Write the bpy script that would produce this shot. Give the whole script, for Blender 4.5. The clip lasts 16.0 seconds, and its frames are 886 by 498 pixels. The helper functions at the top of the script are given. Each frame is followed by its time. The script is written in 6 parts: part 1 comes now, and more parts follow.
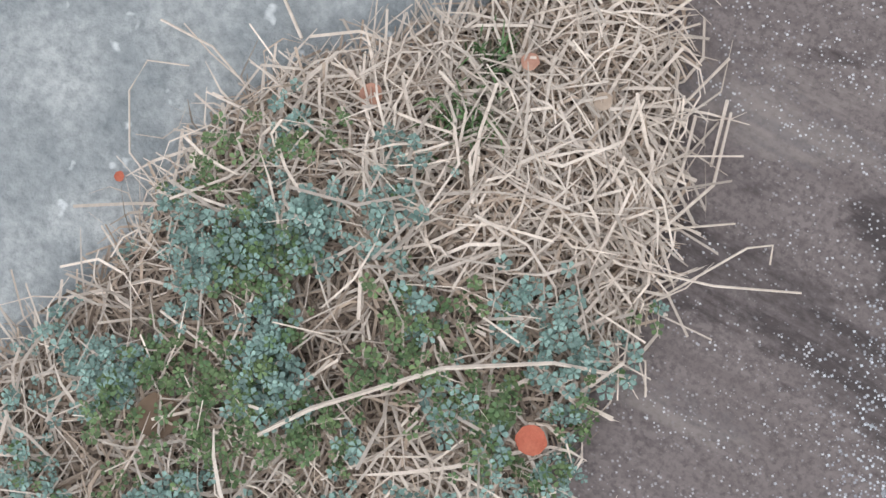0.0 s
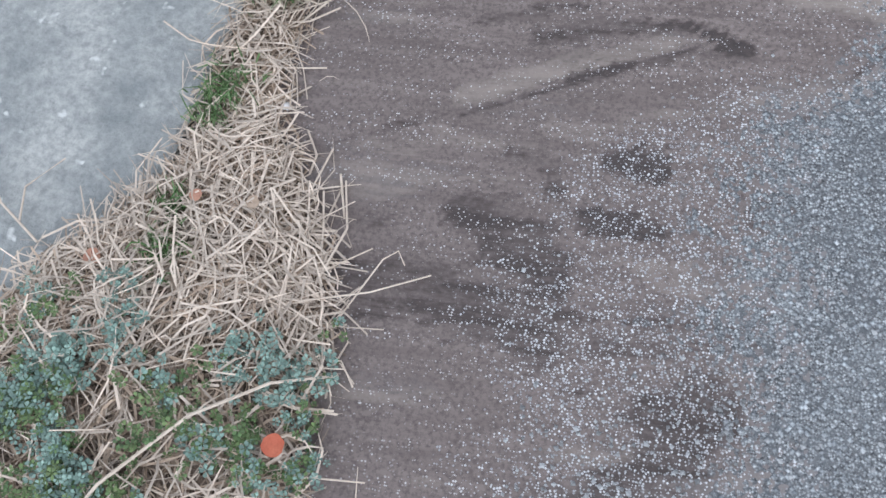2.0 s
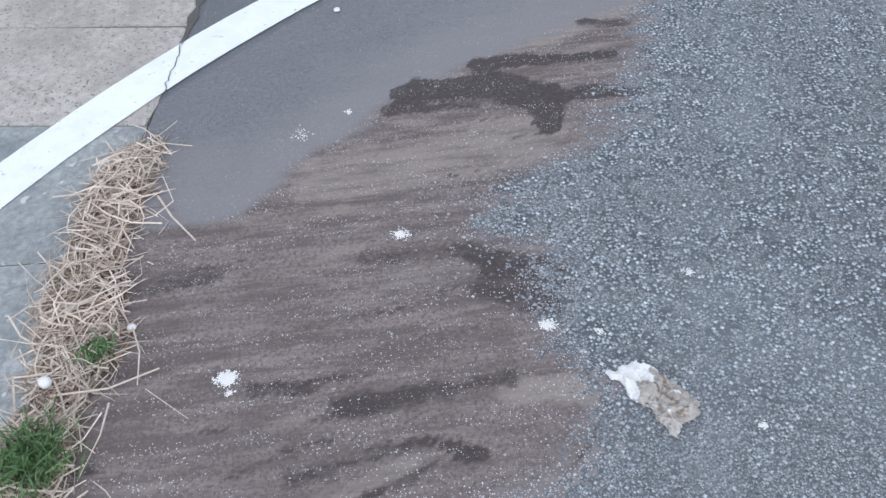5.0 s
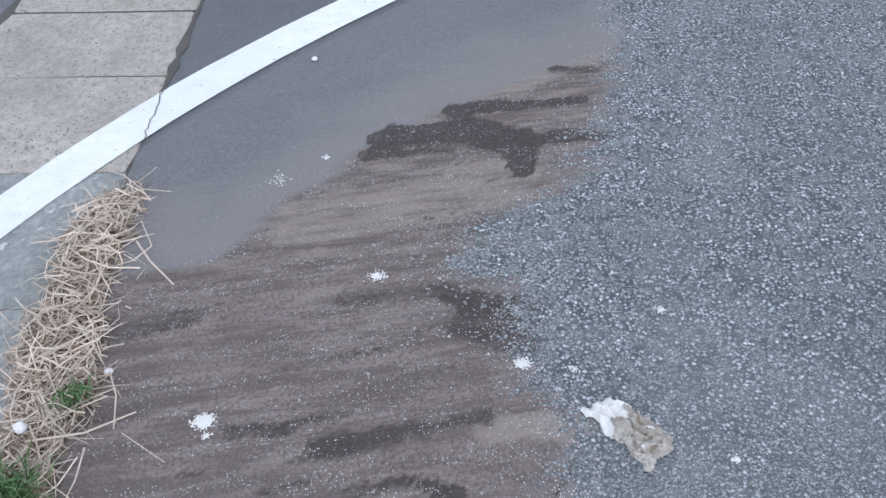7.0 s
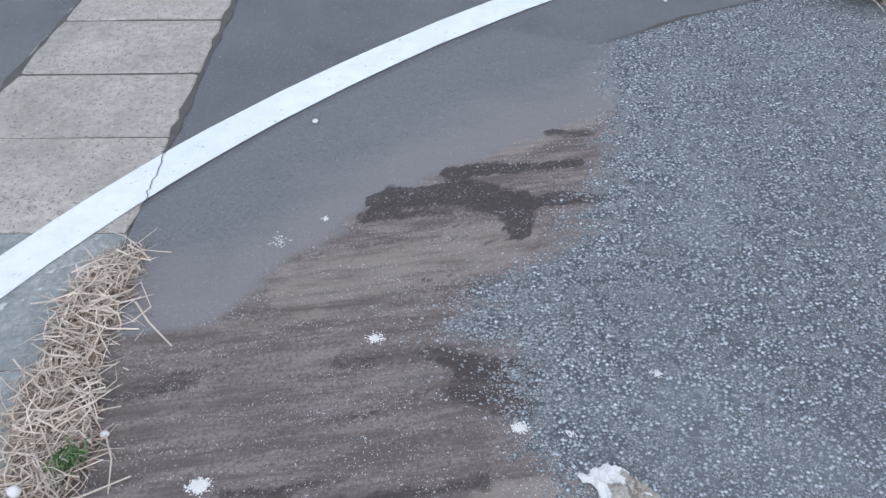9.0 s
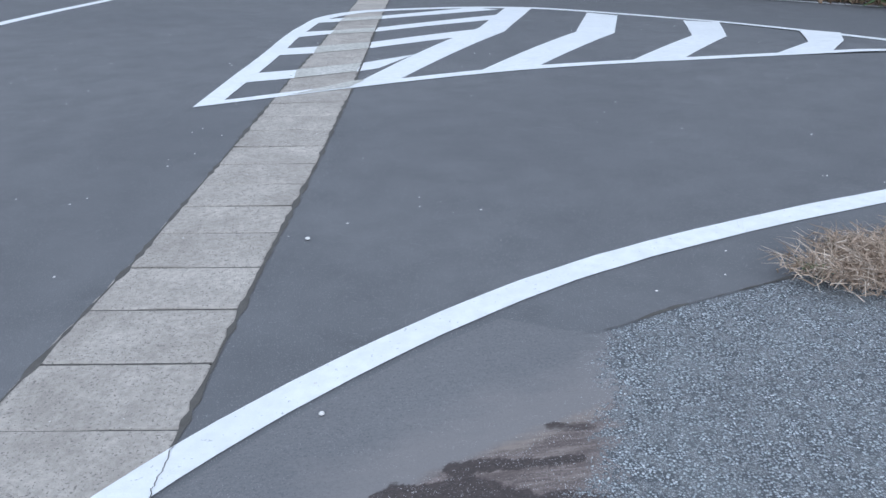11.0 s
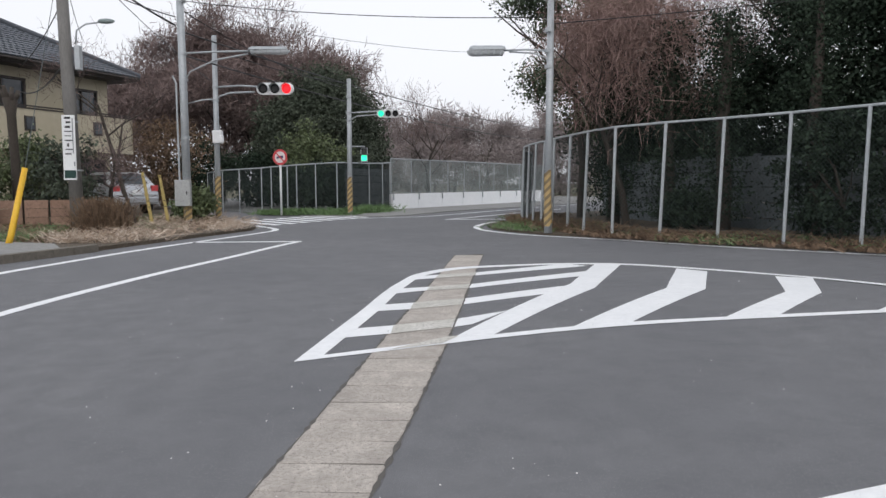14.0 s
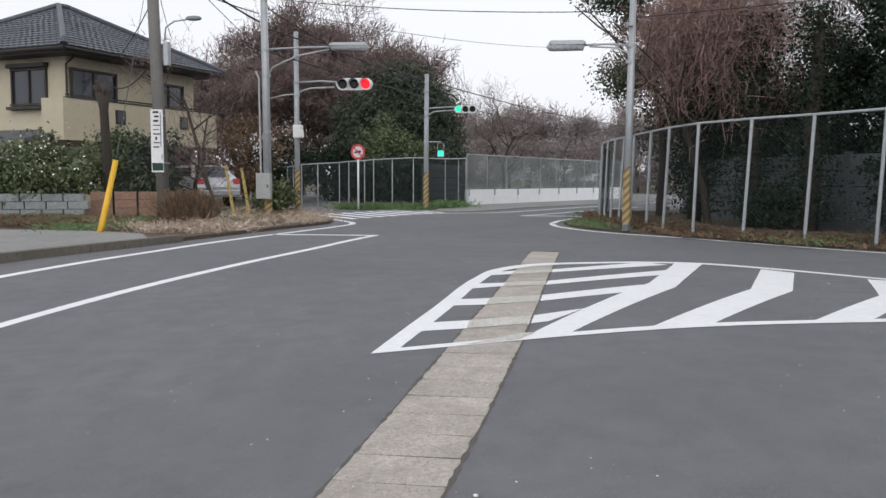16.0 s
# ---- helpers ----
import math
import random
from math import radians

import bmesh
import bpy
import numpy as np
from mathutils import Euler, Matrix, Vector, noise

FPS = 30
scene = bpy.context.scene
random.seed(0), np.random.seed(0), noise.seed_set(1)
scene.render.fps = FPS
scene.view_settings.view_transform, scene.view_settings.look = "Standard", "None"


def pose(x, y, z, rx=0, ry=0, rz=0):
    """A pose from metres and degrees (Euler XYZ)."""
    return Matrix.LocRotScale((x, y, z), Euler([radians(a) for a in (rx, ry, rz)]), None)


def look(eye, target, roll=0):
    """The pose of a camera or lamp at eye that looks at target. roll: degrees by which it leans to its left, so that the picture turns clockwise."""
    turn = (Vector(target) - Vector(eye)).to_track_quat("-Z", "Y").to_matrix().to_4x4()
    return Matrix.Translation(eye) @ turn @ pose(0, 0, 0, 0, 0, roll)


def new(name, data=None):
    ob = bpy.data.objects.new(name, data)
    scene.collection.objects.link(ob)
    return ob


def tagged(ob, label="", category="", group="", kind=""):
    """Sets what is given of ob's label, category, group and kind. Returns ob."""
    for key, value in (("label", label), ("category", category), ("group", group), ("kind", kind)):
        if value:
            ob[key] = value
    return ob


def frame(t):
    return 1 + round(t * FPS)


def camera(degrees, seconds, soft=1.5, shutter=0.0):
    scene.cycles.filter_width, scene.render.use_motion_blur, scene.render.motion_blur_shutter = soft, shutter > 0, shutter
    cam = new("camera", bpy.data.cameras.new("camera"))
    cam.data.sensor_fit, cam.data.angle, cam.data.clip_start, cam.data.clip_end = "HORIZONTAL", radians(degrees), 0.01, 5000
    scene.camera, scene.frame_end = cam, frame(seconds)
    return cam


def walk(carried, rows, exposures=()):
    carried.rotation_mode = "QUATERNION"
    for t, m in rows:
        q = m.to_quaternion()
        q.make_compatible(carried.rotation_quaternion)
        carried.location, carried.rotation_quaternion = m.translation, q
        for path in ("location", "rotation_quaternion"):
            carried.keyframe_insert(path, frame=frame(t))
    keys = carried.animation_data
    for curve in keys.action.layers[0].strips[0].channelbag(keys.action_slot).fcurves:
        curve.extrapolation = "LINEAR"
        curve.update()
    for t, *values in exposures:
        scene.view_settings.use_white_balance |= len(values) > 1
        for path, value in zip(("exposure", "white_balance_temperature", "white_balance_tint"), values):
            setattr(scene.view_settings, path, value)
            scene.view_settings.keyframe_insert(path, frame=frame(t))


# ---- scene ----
cam = camera(56.2, 16.0)
PATH = [
    (0, (-0.655, 0.19, 0.873), (-0.887, 0.36, -1.106), -22.9),
    (0.5, (-0.586, 0.043, 0.978), (-0.651, 0.518, -0.964), 10.7),
    (1, (-0.444, -0.016, 1.065), (-0.643, 0.52, -0.851), -8.2),
    (1.5, (-0.347, -0.007, 1.086), (-0.594, 0.612, -0.8), -9.8),
    (2, (-0.289, 0.0, 1.101), (-0.494, 0.766, -0.735), -6.3),
    (2.5, (-0.266, 0.069, 1.149), (-0.412, 0.928, -0.651), -5.0),
    (3, (-0.233, 0.087, 1.158), (-0.325, 1.084, -0.574), -3.6),
    (3.5, (-0.217, 0.088, 1.176), (-0.238, 1.218, -0.474), -2.2),
    (4, (-0.192, 0.093, 1.19), (-0.163, 1.314, -0.393), -1.4),
    (4.5, (-0.183, 0.114, 1.231), (-0.067, 1.413, -0.285), 0.1),
    (5, (-0.153, 0.12, 1.253), (0.012, 1.516, -0.169), 0.2),
    (5.2, (-0.152, 0.119, 1.264), (0.031, 1.533, -0.139), 0.5),
    (7.5, (-0.14, 0.089, 1.262), (0.077, 1.562, -0.074), 0.7),
    (8, (-0.138, 0.089, 1.268), (0.074, 1.58, -0.048), 0.5),
    (8.2, (-0.141, 0.086, 1.27), (0.085, 1.596, -0.022), 0.6),
    (10.3, (-0.144, 0.113, 1.345), (0.09, 1.77, 0.25), 1.4),
    (10.5, (-0.14, 0.112, 1.358), (0.114, 1.838, 0.379), 1.0),
    (11, (-0.132, 0.094, 1.43), (0.116, 1.939, 0.698), 0.5),
    (11.5, (-0.141, 0.125, 1.46), (0.05, 2.058, 0.982), 0.8),
    (12, (-0.148, 0.093, 1.486), (-0.031, 2.065, 1.176), 0.3),
    (12.5, (-0.151, 0.059, 1.49), (-0.085, 2.046, 1.271), -0.0),
    (13, (-0.155, 0.046, 1.496), (-0.11, 2.038, 1.323), -0.2),
    (13.5, (-0.151, 0.053, 1.496), (-0.099, 2.047, 1.338), -0.2),
    (14, (-0.15, 0.055, 1.495), (-0.105, 2.048, 1.338), -0.4),
    (14.5, (-0.153, 0.058, 1.494), (-0.105, 2.052, 1.344), -0.2),
    (15, (-0.153, 0.063, 1.489), (-0.106, 2.056, 1.337), -0.3),
    (15.5, (-0.156, 0.062, 1.494), (-0.106, 2.055, 1.328), -0.1),
    (16, (-0.177, 0.083, 1.483), (-0.31, 2.071, 1.317), 0.2),
]
walk(cam, [(t, look(eye, target, roll)) for t, eye, target, roll in PATH],
     [(0, 0.62, 6150, 9), (1.5, 0.62, 5950, 9), (3.5, 0.6, 5750, 9), (5, 0.57, 5700, 9), (8.2, 0.47, 5650, 9), (10.3, 0.42, 5550, 8), (11.3, 0.4, 5400, 8), (12.0, 0.35, 5850, 9), (12.5, 0.33, 5950, 10), (13.2, 0.35, 6400, 11), (16, 0.35, 6500, 11)])

# ---- light ----
world = bpy.data.worlds.new("sky")
scene.world = world
world.use_nodes = True
wn = world.node_tree.nodes
wl = world.node_tree.links
sky = wn.new("ShaderNodeTexSky")
sky.sky_type = "NISHITA"
sky.sun_disc = False
sky.sun_elevation = radians(24)
sky.sun_rotation = radians(200)
sky.air_density, sky.dust_density, sky.ozone_density = 1.0, 4.0, 1.0
grey = wn.new("ShaderNodeHueSaturation")
grey.inputs["Saturation"].default_value = 0.12
veil = wn.new("ShaderNodeMix")
veil.data_type = "RGBA"
veil.inputs[0].default_value = 0.8
veil.inputs[7].default_value = (8.3, 8.5, 9.0, 1)
wl.new(sky.outputs[0], grey.inputs["Color"])
wl.new(grey.outputs[0], veil.inputs[6])
wl.new(veil.outputs[2], wn["Background"].inputs[0])
wn["Background"].inputs[1].default_value = 0.1
sun = new("sun", bpy.data.lights.new("sun", "SUN"))
sun.data.energy, sun.data.angle, sun.data.color = 0.6, radians(35), (1.0, 0.96, 0.9)
sun.matrix_world = look((6, -20, 14), (0, 0, 0))

# ---- ground shape ----
rnd = random.Random(4)
rng = np.random.default_rng(7)


def ground_z(x, y):
    """Height of the road: it climbs from the camera's side to the crown of the crossing."""
    if y < 4.5:
        z = 0.063 * max(y, -6)
    elif y < 9.0:
        z = 0.063 * y - 0.063 * (y - 4.5) ** 2 / 9.0
    else:
        z = 0.063 * 6.75
    u = min(1, max(0, (y - 4.5) / 6.5))
    u = u * u * (3 - 2 * u)
    return z + 0.048 * max(-3, min(4, x)) * (1 - u)


def strip_left(y):
    if y > 12.4 or y < -12:
        return strip_right(y) - 0.001
    return float(np.interp(y, [-4, 2.36, 3.25, 4.47, 5.8, 7.66, 9.33, 12.4], [-2.2, -1.15, -0.95, -0.73, -0.51, -0.235, -0.04, 0.30]))


def strip_right(y):
    return float(np.interp(y, [-4, 2.13, 3.14, 4.33, 5.83, 7.42, 9.3, 12.4], [-1.58, -0.59, -0.43, -0.225, 0.0, 0.19, 0.39, 0.735]))


# ---- materials ----
def mat(name, a, b, scale=4.0, speck=None, speck_scale=60.0, speck_at=0.62, rough=0.8, bump=0.2, bump_scale=70.0, metal=0.0, vary=0.0, stretch=(1, 1, 1), island=0.0, mottle=0.78, spec=0.4):
    m = bpy.data.materials.new(name)
    m.use_nodes = True
    n, l = m.node_tree.nodes, m.node_tree.links
    p = n["Principled BSDF"]
    co = n.new("ShaderNodeTexCoord")
    mp = n.new("ShaderNodeMapping")
    mp.inputs["Scale"].default_value = stretch
    l.new(co.outputs["Object"], mp.inputs[0])

    def noise_tex(s, detail=5.0):
        t = n.new("ShaderNodeTexNoise")
        t.inputs["Scale"].default_value, t.inputs["Detail"].default_value, t.inputs["Roughness"].default_value = s, detail, 0.62
        l.new(mp.outputs[0], t.inputs["Vector"])
        return t

    def mix(f, c, d):
        x = n.new("ShaderNodeMix")
        x.data_type = "RGBA"
        for sock, v in ((x.inputs[0], f), (x.inputs[6], c), (x.inputs[7], d)):
            if isinstance(v, tuple):
                sock.default_value = (*v, 1)
            else:
                l.new(v, sock)
        return x.outputs[2]

    def ramp(v, lo, hi):
        r = n.new("ShaderNodeMapRange")
        r.inputs[1].default_value, r.inputs[2].default_value = lo, hi
        l.new(v, r.inputs[0])
        return r.outputs[0]

    col = mix(ramp(noise_tex(scale).outputs[0], 0.3, 0.7), a, b)
    fine = noise_tex(scale * 9.0, 3.0)
    col = mix(ramp(fine.outputs[0], 0.35, 0.9), col, tuple(mottle * v for v in a))
    if speck:
        col = mix(ramp(noise_tex(speck_scale, 2.0).outputs[0], speck_at, speck_at + 0.06), col, speck)
    if vary or island:
        if island:
            g = n.new("ShaderNodeNewGeometry")
            out, amount = g.outputs["Random Per Island"], island
        else:
            g = n.new("ShaderNodeObjectInfo")
            out, amount = g.outputs["Random"], vary
        hs = n.new("ShaderNodeHueSaturation")
        r = n.new("ShaderNodeMapRange")
        r.inputs[3].default_value, r.inputs[4].default_value = 1 - amount, 1 + amount
        l.new(out, r.inputs[0])
        l.new(r.outputs[0], hs.inputs["Value"])
        l.new(col, hs.inputs["Color"])
        col = hs.outputs[0]
    l.new(col, p.inputs["Base Color"])
    p.inputs["Roughness"].default_value, p.inputs["Metallic"].default_value, p.inputs["Specular IOR Level"].default_value = rough, metal, spec
    if bump:
        bp = n.new("ShaderNodeBump")
        bp.inputs["Strength"].default_value, bp.inputs["Distance"].default_value = bump, 0.01
        l.new(noise_tex(bump_scale, 4.0).outputs[0], bp.inputs["Height"])
        l.new(bp.outputs[0], p.inputs["Normal"])
    return m


def glow(name, colour, power):
    m = bpy.data.materials.new(name)
    m.use_nodes = True
    p = m.node_tree.nodes["Principled BSDF"]
    p.inputs["Base Color"].default_value = (*colour, 1)
    p.inputs["Emission Color"].default_value = (*colour, 1)
    p.inputs["Emission Strength"].default_value = power
    return m


ASPHALT = mat("asphalt", (0.132, 0.135, 0.145), (0.172, 0.174, 0.182), 0.45, (0.3, 0.31, 0.32), 200, 0.625, 0.85, 0.5, 160, mottle=0.84)
CONCRETE = mat("slab_concrete", (0.375, 0.342, 0.308), (0.555, 0.51, 0.462), 4.6, (0.2, 0.185, 0.17), 110, 0.6, 0.9, 0.7, 120, vary=0.12, mottle=0.7)
# shaded copy of the slab concrete: the near slabs' dimmer, bluer look put in colour
CONCRETE_SHADED = mat("shaded_slab_concrete", (0.21, 0.228, 0.232), (0.45, 0.455, 0.44), 8.0, (0.54, 0.55, 0.54), 26, 0.655, 0.9, 0.5, 140, vary=0.06, mottle=0.72)
DIRT = mat("joint_dirt", (0.085, 0.08, 0.073), (0.13, 0.12, 0.11), 20)
PAINT = mat("road_paint", (0.76, 0.775, 0.79), (0.84, 0.85, 0.86), 2.2, (0.5, 0.51, 0.52), 60, 0.67, 0.75, 0.3, 150, mottle=0.9)
PAINT_WORN = mat("worn_paint_on_slab", (0.5, 0.49, 0.44), (0.66, 0.64, 0.6), 3, (0.33, 0.32, 0.3), 45, 0.55, 0.8, 0.3, 130)
SOIL = mat("soil", (0.075, 0.06, 0.045), (0.13, 0.105, 0.078), 1.4, (0.2, 0.165, 0.12), 30, 0.6, 0.95, 0.6, 40)
FIELD = mat("field", (0.10, 0.10, 0.06), (0.16, 0.14, 0.09), 0.2, None, 60, 0.6, 0.95, 0.4, 10)
KERB = mat("kerb_concrete", (0.14, 0.125, 0.105), (0.2, 0.18, 0.155), 1.5, (0.12, 0.11, 0.09), 12, 0.58, 0.9, 0.4, 60)
WALKWAY = mat("walkway", (0.22, 0.22, 0.215), (0.3, 0.3, 0.29), 1.0, (0.15, 0.15, 0.14), 40, 0.62, 0.9, 0.3, 90)
STRAW = mat("straw", (0.54, 0.45, 0.37), (0.71, 0.61, 0.515), 12, None, 60, 0.6, 0.75, 0.15, 200, island=0.32)
STRAW_OLD = mat("old_straw", (0.34, 0.26, 0.195), (0.48, 0.375, 0.29), 12, None, 60, 0.6, 0.85, 0.15, 200, island=0.4)
GRASS = mat("green_grass", (0.09, 0.17, 0.06), (0.16, 0.24, 0.10), 15, None, 60, 0.6, 0.6, 0.1, 200, island=0.35)
WEED = mat("weed_leaf", (0.13, 0.21, 0.175), (0.3, 0.41, 0.355), 45, None, 60, 0.6, 0.6, 0.2, 150, island=0.4)
WEED_DARK = mat("weed_leaf_dark", (0.07, 0.13, 0.05), (0.17, 0.22, 0.085), 45, None, 60, 0.6, 0.6, 0.2, 150, island=0.4)
# dark leaf that carries the shade of the lower wood in its colour
LEAF = mat("shaded_evergreen_leaf", (0.017, 0.029, 0.02), (0.04, 0.056, 0.036), 1.2, None, 60, 0.6, 0.75, 0.1, 60, island=0.6, spec=0.15)
# lit copy of the evergreen leaf for the tall crowns
LEAF_LIT = mat("lit_crown_leaf", (0.058, 0.083, 0.05), (0.12, 0.145, 0.085), 1.2, None, 60, 0.6, 0.7, 0.1, 60, island=0.6, spec=0.2)
LEAF_GREY = mat("grey_green_leaf", (0.058, 0.074, 0.055), (0.105, 0.122, 0.086), 0.8, None, 60, 0.6, 0.7, 0.1, 60, island=0.5, spec=0.2)
LEAF_MID = mat("shrub_leaf", (0.085, 0.112, 0.05), (0.145, 0.17, 0.085), 2.0, None, 60, 0.6, 0.6, 0.1, 60, island=0.5)
LEAF_DRY = mat("dry_leaf", (0.13, 0.085, 0.055), (0.21, 0.145, 0.095), 2.0, None, 60, 0.6, 0.85, 0.1, 60, island=0.45)
BARK = mat("bark", (0.042, 0.034, 0.029), (0.075, 0.062, 0.053), 6, (0.05, 0.045, 0.035), 25, 0.55, 0.95, 0.8, 30, stretch=(1, 1, 0.25))
TWIG = mat("twig", (0.15, 0.108, 0.103), (0.22, 0.165, 0.155), 2, None, 60, 0.6, 0.9, 0.1, 60, island=0.35)
TWIG_PINK = mat("pink_twig", (0.22, 0.145, 0.13), (0.31, 0.215, 0.19), 2, None, 60, 0.6, 0.9, 0.1, 60, island=0.3)
STEEL = mat("galvanised_steel", (0.36, 0.39, 0.41), (0.46, 0.48, 0.5), 5, (0.3, 0.31, 0.31), 30, 0.62, 0.5, 0.1, 60, metal=0.35)
POLE_CONCRETE = mat("pole_concrete", (0.16, 0.155, 0.148), (0.22, 0.213, 0.205), 3, (0.18, 0.175, 0.165), 20, 0.6, 0.9, 0.3, 60, stretch=(1, 1, 0.3))
WIRE = mat("fence_wire", (0.04, 0.055, 0.055), (0.065, 0.08, 0.08), 5, None, 60, 0.6, 0.6, 0, 60, metal=0.3)
DARK = mat("black_plastic", (0.02, 0.02, 0.022), (0.03, 0.03, 0.032), 6, None, 60, 0.6, 0.5, 0.05, 60)
WHITE = mat("white_enamel", (0.74, 0.75, 0.76), (0.8, 0.81, 0.82), 6, (0.55, 0.55, 0.54), 20, 0.68, 0.45, 0.05, 60)
YELLOW = mat("yellow_plastic", (0.72, 0.42, 0.03), (0.8, 0.5, 0.05), 4, (0.5, 0.3, 0.05), 25, 0.66, 0.55, 0.1, 60)
STRIPE_DARK = mat("faded_dark_band", (0.17, 0.13, 0.075), (0.22, 0.17, 0.1), 4)
STRIPE_TAN = mat("faded_yellow_band", (0.38, 0.27, 0.12), (0.46, 0.33, 0.16), 4, None, 60, 0.6, 0.7, 0.1, 60)
RED = mat("red_enamel", (0.5, 0.05, 0.06), (0.58, 0.09, 0.09), 4, None, 60, 0.6, 0.5, 0.05, 60)
# twig colour with the haze of distance mixed in
HAZE_TWIG = mat("haze_twig", (0.24, 0.205, 0.2), (0.31, 0.27, 0.263), 2, None, 60, 0.6, 0.95, 0, 60, island=0.25)
NET = mat("pale_netting", (0.26, 0.3, 0.3), (0.33, 0.36, 0.36), 5, bump=0)
PANEL = mat("concrete_panel", (0.1, 0.115, 0.125), (0.15, 0.165, 0.175), 0.9, (0.08, 0.09, 0.09), 9, 0.6, 0.9, 0.3, 50, vary=0.12)
WHITEWALL = mat("white_wall", (0.78, 0.8, 0.82), (0.85, 0.86, 0.87), 0.7, (0.68, 0.7, 0.71), 4, 0.68, 0.85, 0.15, 60, mottle=0.95)
STUCCO = mat("cream_stucco", (0.47, 0.42, 0.31), (0.53, 0.48, 0.37), 0.5, (0.43, 0.38, 0.28), 5, 0.66, 0.9, 0.2, 60, mottle=0.93)
TILE = mat("roof_tile", (0.075, 0.085, 0.1), (0.11, 0.12, 0.14), 1.2, (0.06, 0.065, 0.075), 14, 0.6, 0.55, 0.2, 40, vary=0.15)
TRIM = mat("dark_trim", (0.035, 0.03, 0.027), (0.06, 0.05, 0.045), 3, None, 60, 0.6, 0.6, 0.1, 60)
BLOCK = mat("block_wall", (0.23, 0.25, 0.26), (0.31, 0.33, 0.34), 1.2, (0.17, 0.18, 0.18), 14, 0.6, 0.9, 0.3, 50, vary=0.1)
BRICK = mat("brown_wall", (0.23, 0.145, 0.105), (0.31, 0.2, 0.15), 1.4, (0.16, 0.1, 0.08), 16, 0.6, 0.9, 0.3, 50, vary=0.1)
CARPAINT = mat("silver_car_paint", (0.5, 0.52, 0.55), (0.55, 0.57, 0.6), 2, None, 60, 0.6, 0.3, 0, 60, metal=0.5)
RUBBER = mat("rubber", (0.02, 0.02, 0.02), (0.03, 0.03, 0.03), 6, None, 60, 0.6, 0.8, 0.1, 60)
STAKE = mat("bamboo_stake", (0.38, 0.29, 0.1), (0.48, 0.37, 0.15), 8, (0.1, 0.08, 0.05), 12, 0.62, 0.7, 0.1, 60)
STONE = mat("loose_stone", (0.2, 0.205, 0.21), (0.42, 0.43, 0.44), 30, None, 60, 0.6, 0.85, 0.1, 100, island=0.4)
CHALK = mat("white_crumbs", (0.72, 0.7, 0.68), (0.84, 0.82, 0.8), 40, None, 60, 0.6, 0.9, 0.2, 100)
RAGMAT = mat("dirty_tissue", (0.34, 0.3, 0.26), (0.62, 0.59, 0.55), 14, (0.24, 0.2, 0.16), 60, 0.6, 0.95, 0.6, 120)
FADED = mat("faded_leaf", (0.4, 0.2, 0.14), (0.5, 0.29, 0.2), 30, None, 60, 0.6, 0.8, 0.2, 100)
REDLEAF = mat("red_leaf", (0.42, 0.1, 0.055), (0.5, 0.16, 0.09), 30, None, 60, 0.6, 0.7, 0.2, 100)
glass = bpy.data.materials.new("window_glass")
glass.use_nodes = True
gp = glass.node_tree.nodes["Principled BSDF"]
gp.inputs["Base Color"].default_value = (0.03, 0.037, 0.045, 1)
gp.inputs["Roughness"].default_value, gp.inputs["Specular IOR Level"].default_value = 0.08, 0.6
RED_LIGHT = glow("red_signal_light", (1.0, 0.012, 0.02), 0.9)
GREEN_LIGHT = glow("green_signal_light", (0.02, 0.8, 0.45), 0.9)
CLEAR = mat("lamp_cover", (0.5, 0.53, 0.55), (0.6, 0.62, 0.64), 3, None, 60, 0.6, 0.25, 0, 60)


# ---- mesh helpers ----
class Shape:
    """Collects vertices and faces of one mesh."""

    def __init__(self):
        self.v, self.f = [], []

    def add(self, verts, faces):
        k = len(self.v)
        self.v += [tuple(p) for p in verts]
        self.f += [tuple(i + k for i in f) for f in faces]
        return self

    def box(self, c, s, m=None):
        m = m or Matrix()
        pts = [m @ Vector((c[0] + sx * s[0] / 2, c[1] + sy * s[1] / 2, c[2] + sz * s[2] / 2)) for sz in (-1, 1) for sy in (-1, 1) for sx in (-1, 1)]
        return self.add(pts, [(0, 2, 3, 1), (4, 5, 7, 6), (0, 1, 5, 4), (2, 6, 7, 3), (0, 4, 6, 2), (1, 3, 7, 5)])

    def tube(self, pts, radii, n=8, cap=True):
        pts = [Vector(p) for p in pts]
        verts, faces = [], []
        for i, p in enumerate(pts):
            d = (pts[min(i + 1, len(pts) - 1)] - pts[max(i - 1, 0)]).normalized()
            a = d.cross(Vector((0.31, 0.95, 0.05)) if abs(d.y) < 0.9 else Vector((1, 0, 0))).normalized()
            b = d.cross(a)
            r = radii[i] if isinstance(radii, (list, tuple)) else radii
            verts += [p + r * (math.cos(2 * math.pi * k / n) * a + math.sin(2 * math.pi * k / n) * b) for k in range(n)]
        for i in range(len(pts) - 1):
            faces += [(i * n + k, i * n + (k + 1) % n, (i + 1) * n + (k + 1) % n, (i + 1) * n + k) for k in range(n)]
        if cap:
            faces += [tuple(range(n - 1, -1, -1)), tuple((len(pts) - 1) * n + k for k in range(n))]
        return self.add(verts, faces)

    def sheet(self, rows):
        n = len(rows[0])
        return self.add([p for r in rows for p in r], [(i * n + j, i * n + j + 1, (i + 1) * n + j + 1, (i + 1) * n + j) for i in range(len(rows) - 1) for j in range(n - 1)])

    def data(self, name, material, smooth=False):
        me = bpy.data.meshes.new(name)
        me.from_pydata(self.v, [], self.f)
        me.materials.append(material)
        if smooth:
            me.polygons.foreach_set("use_smooth", [True] * len(me.polygons))
        return me


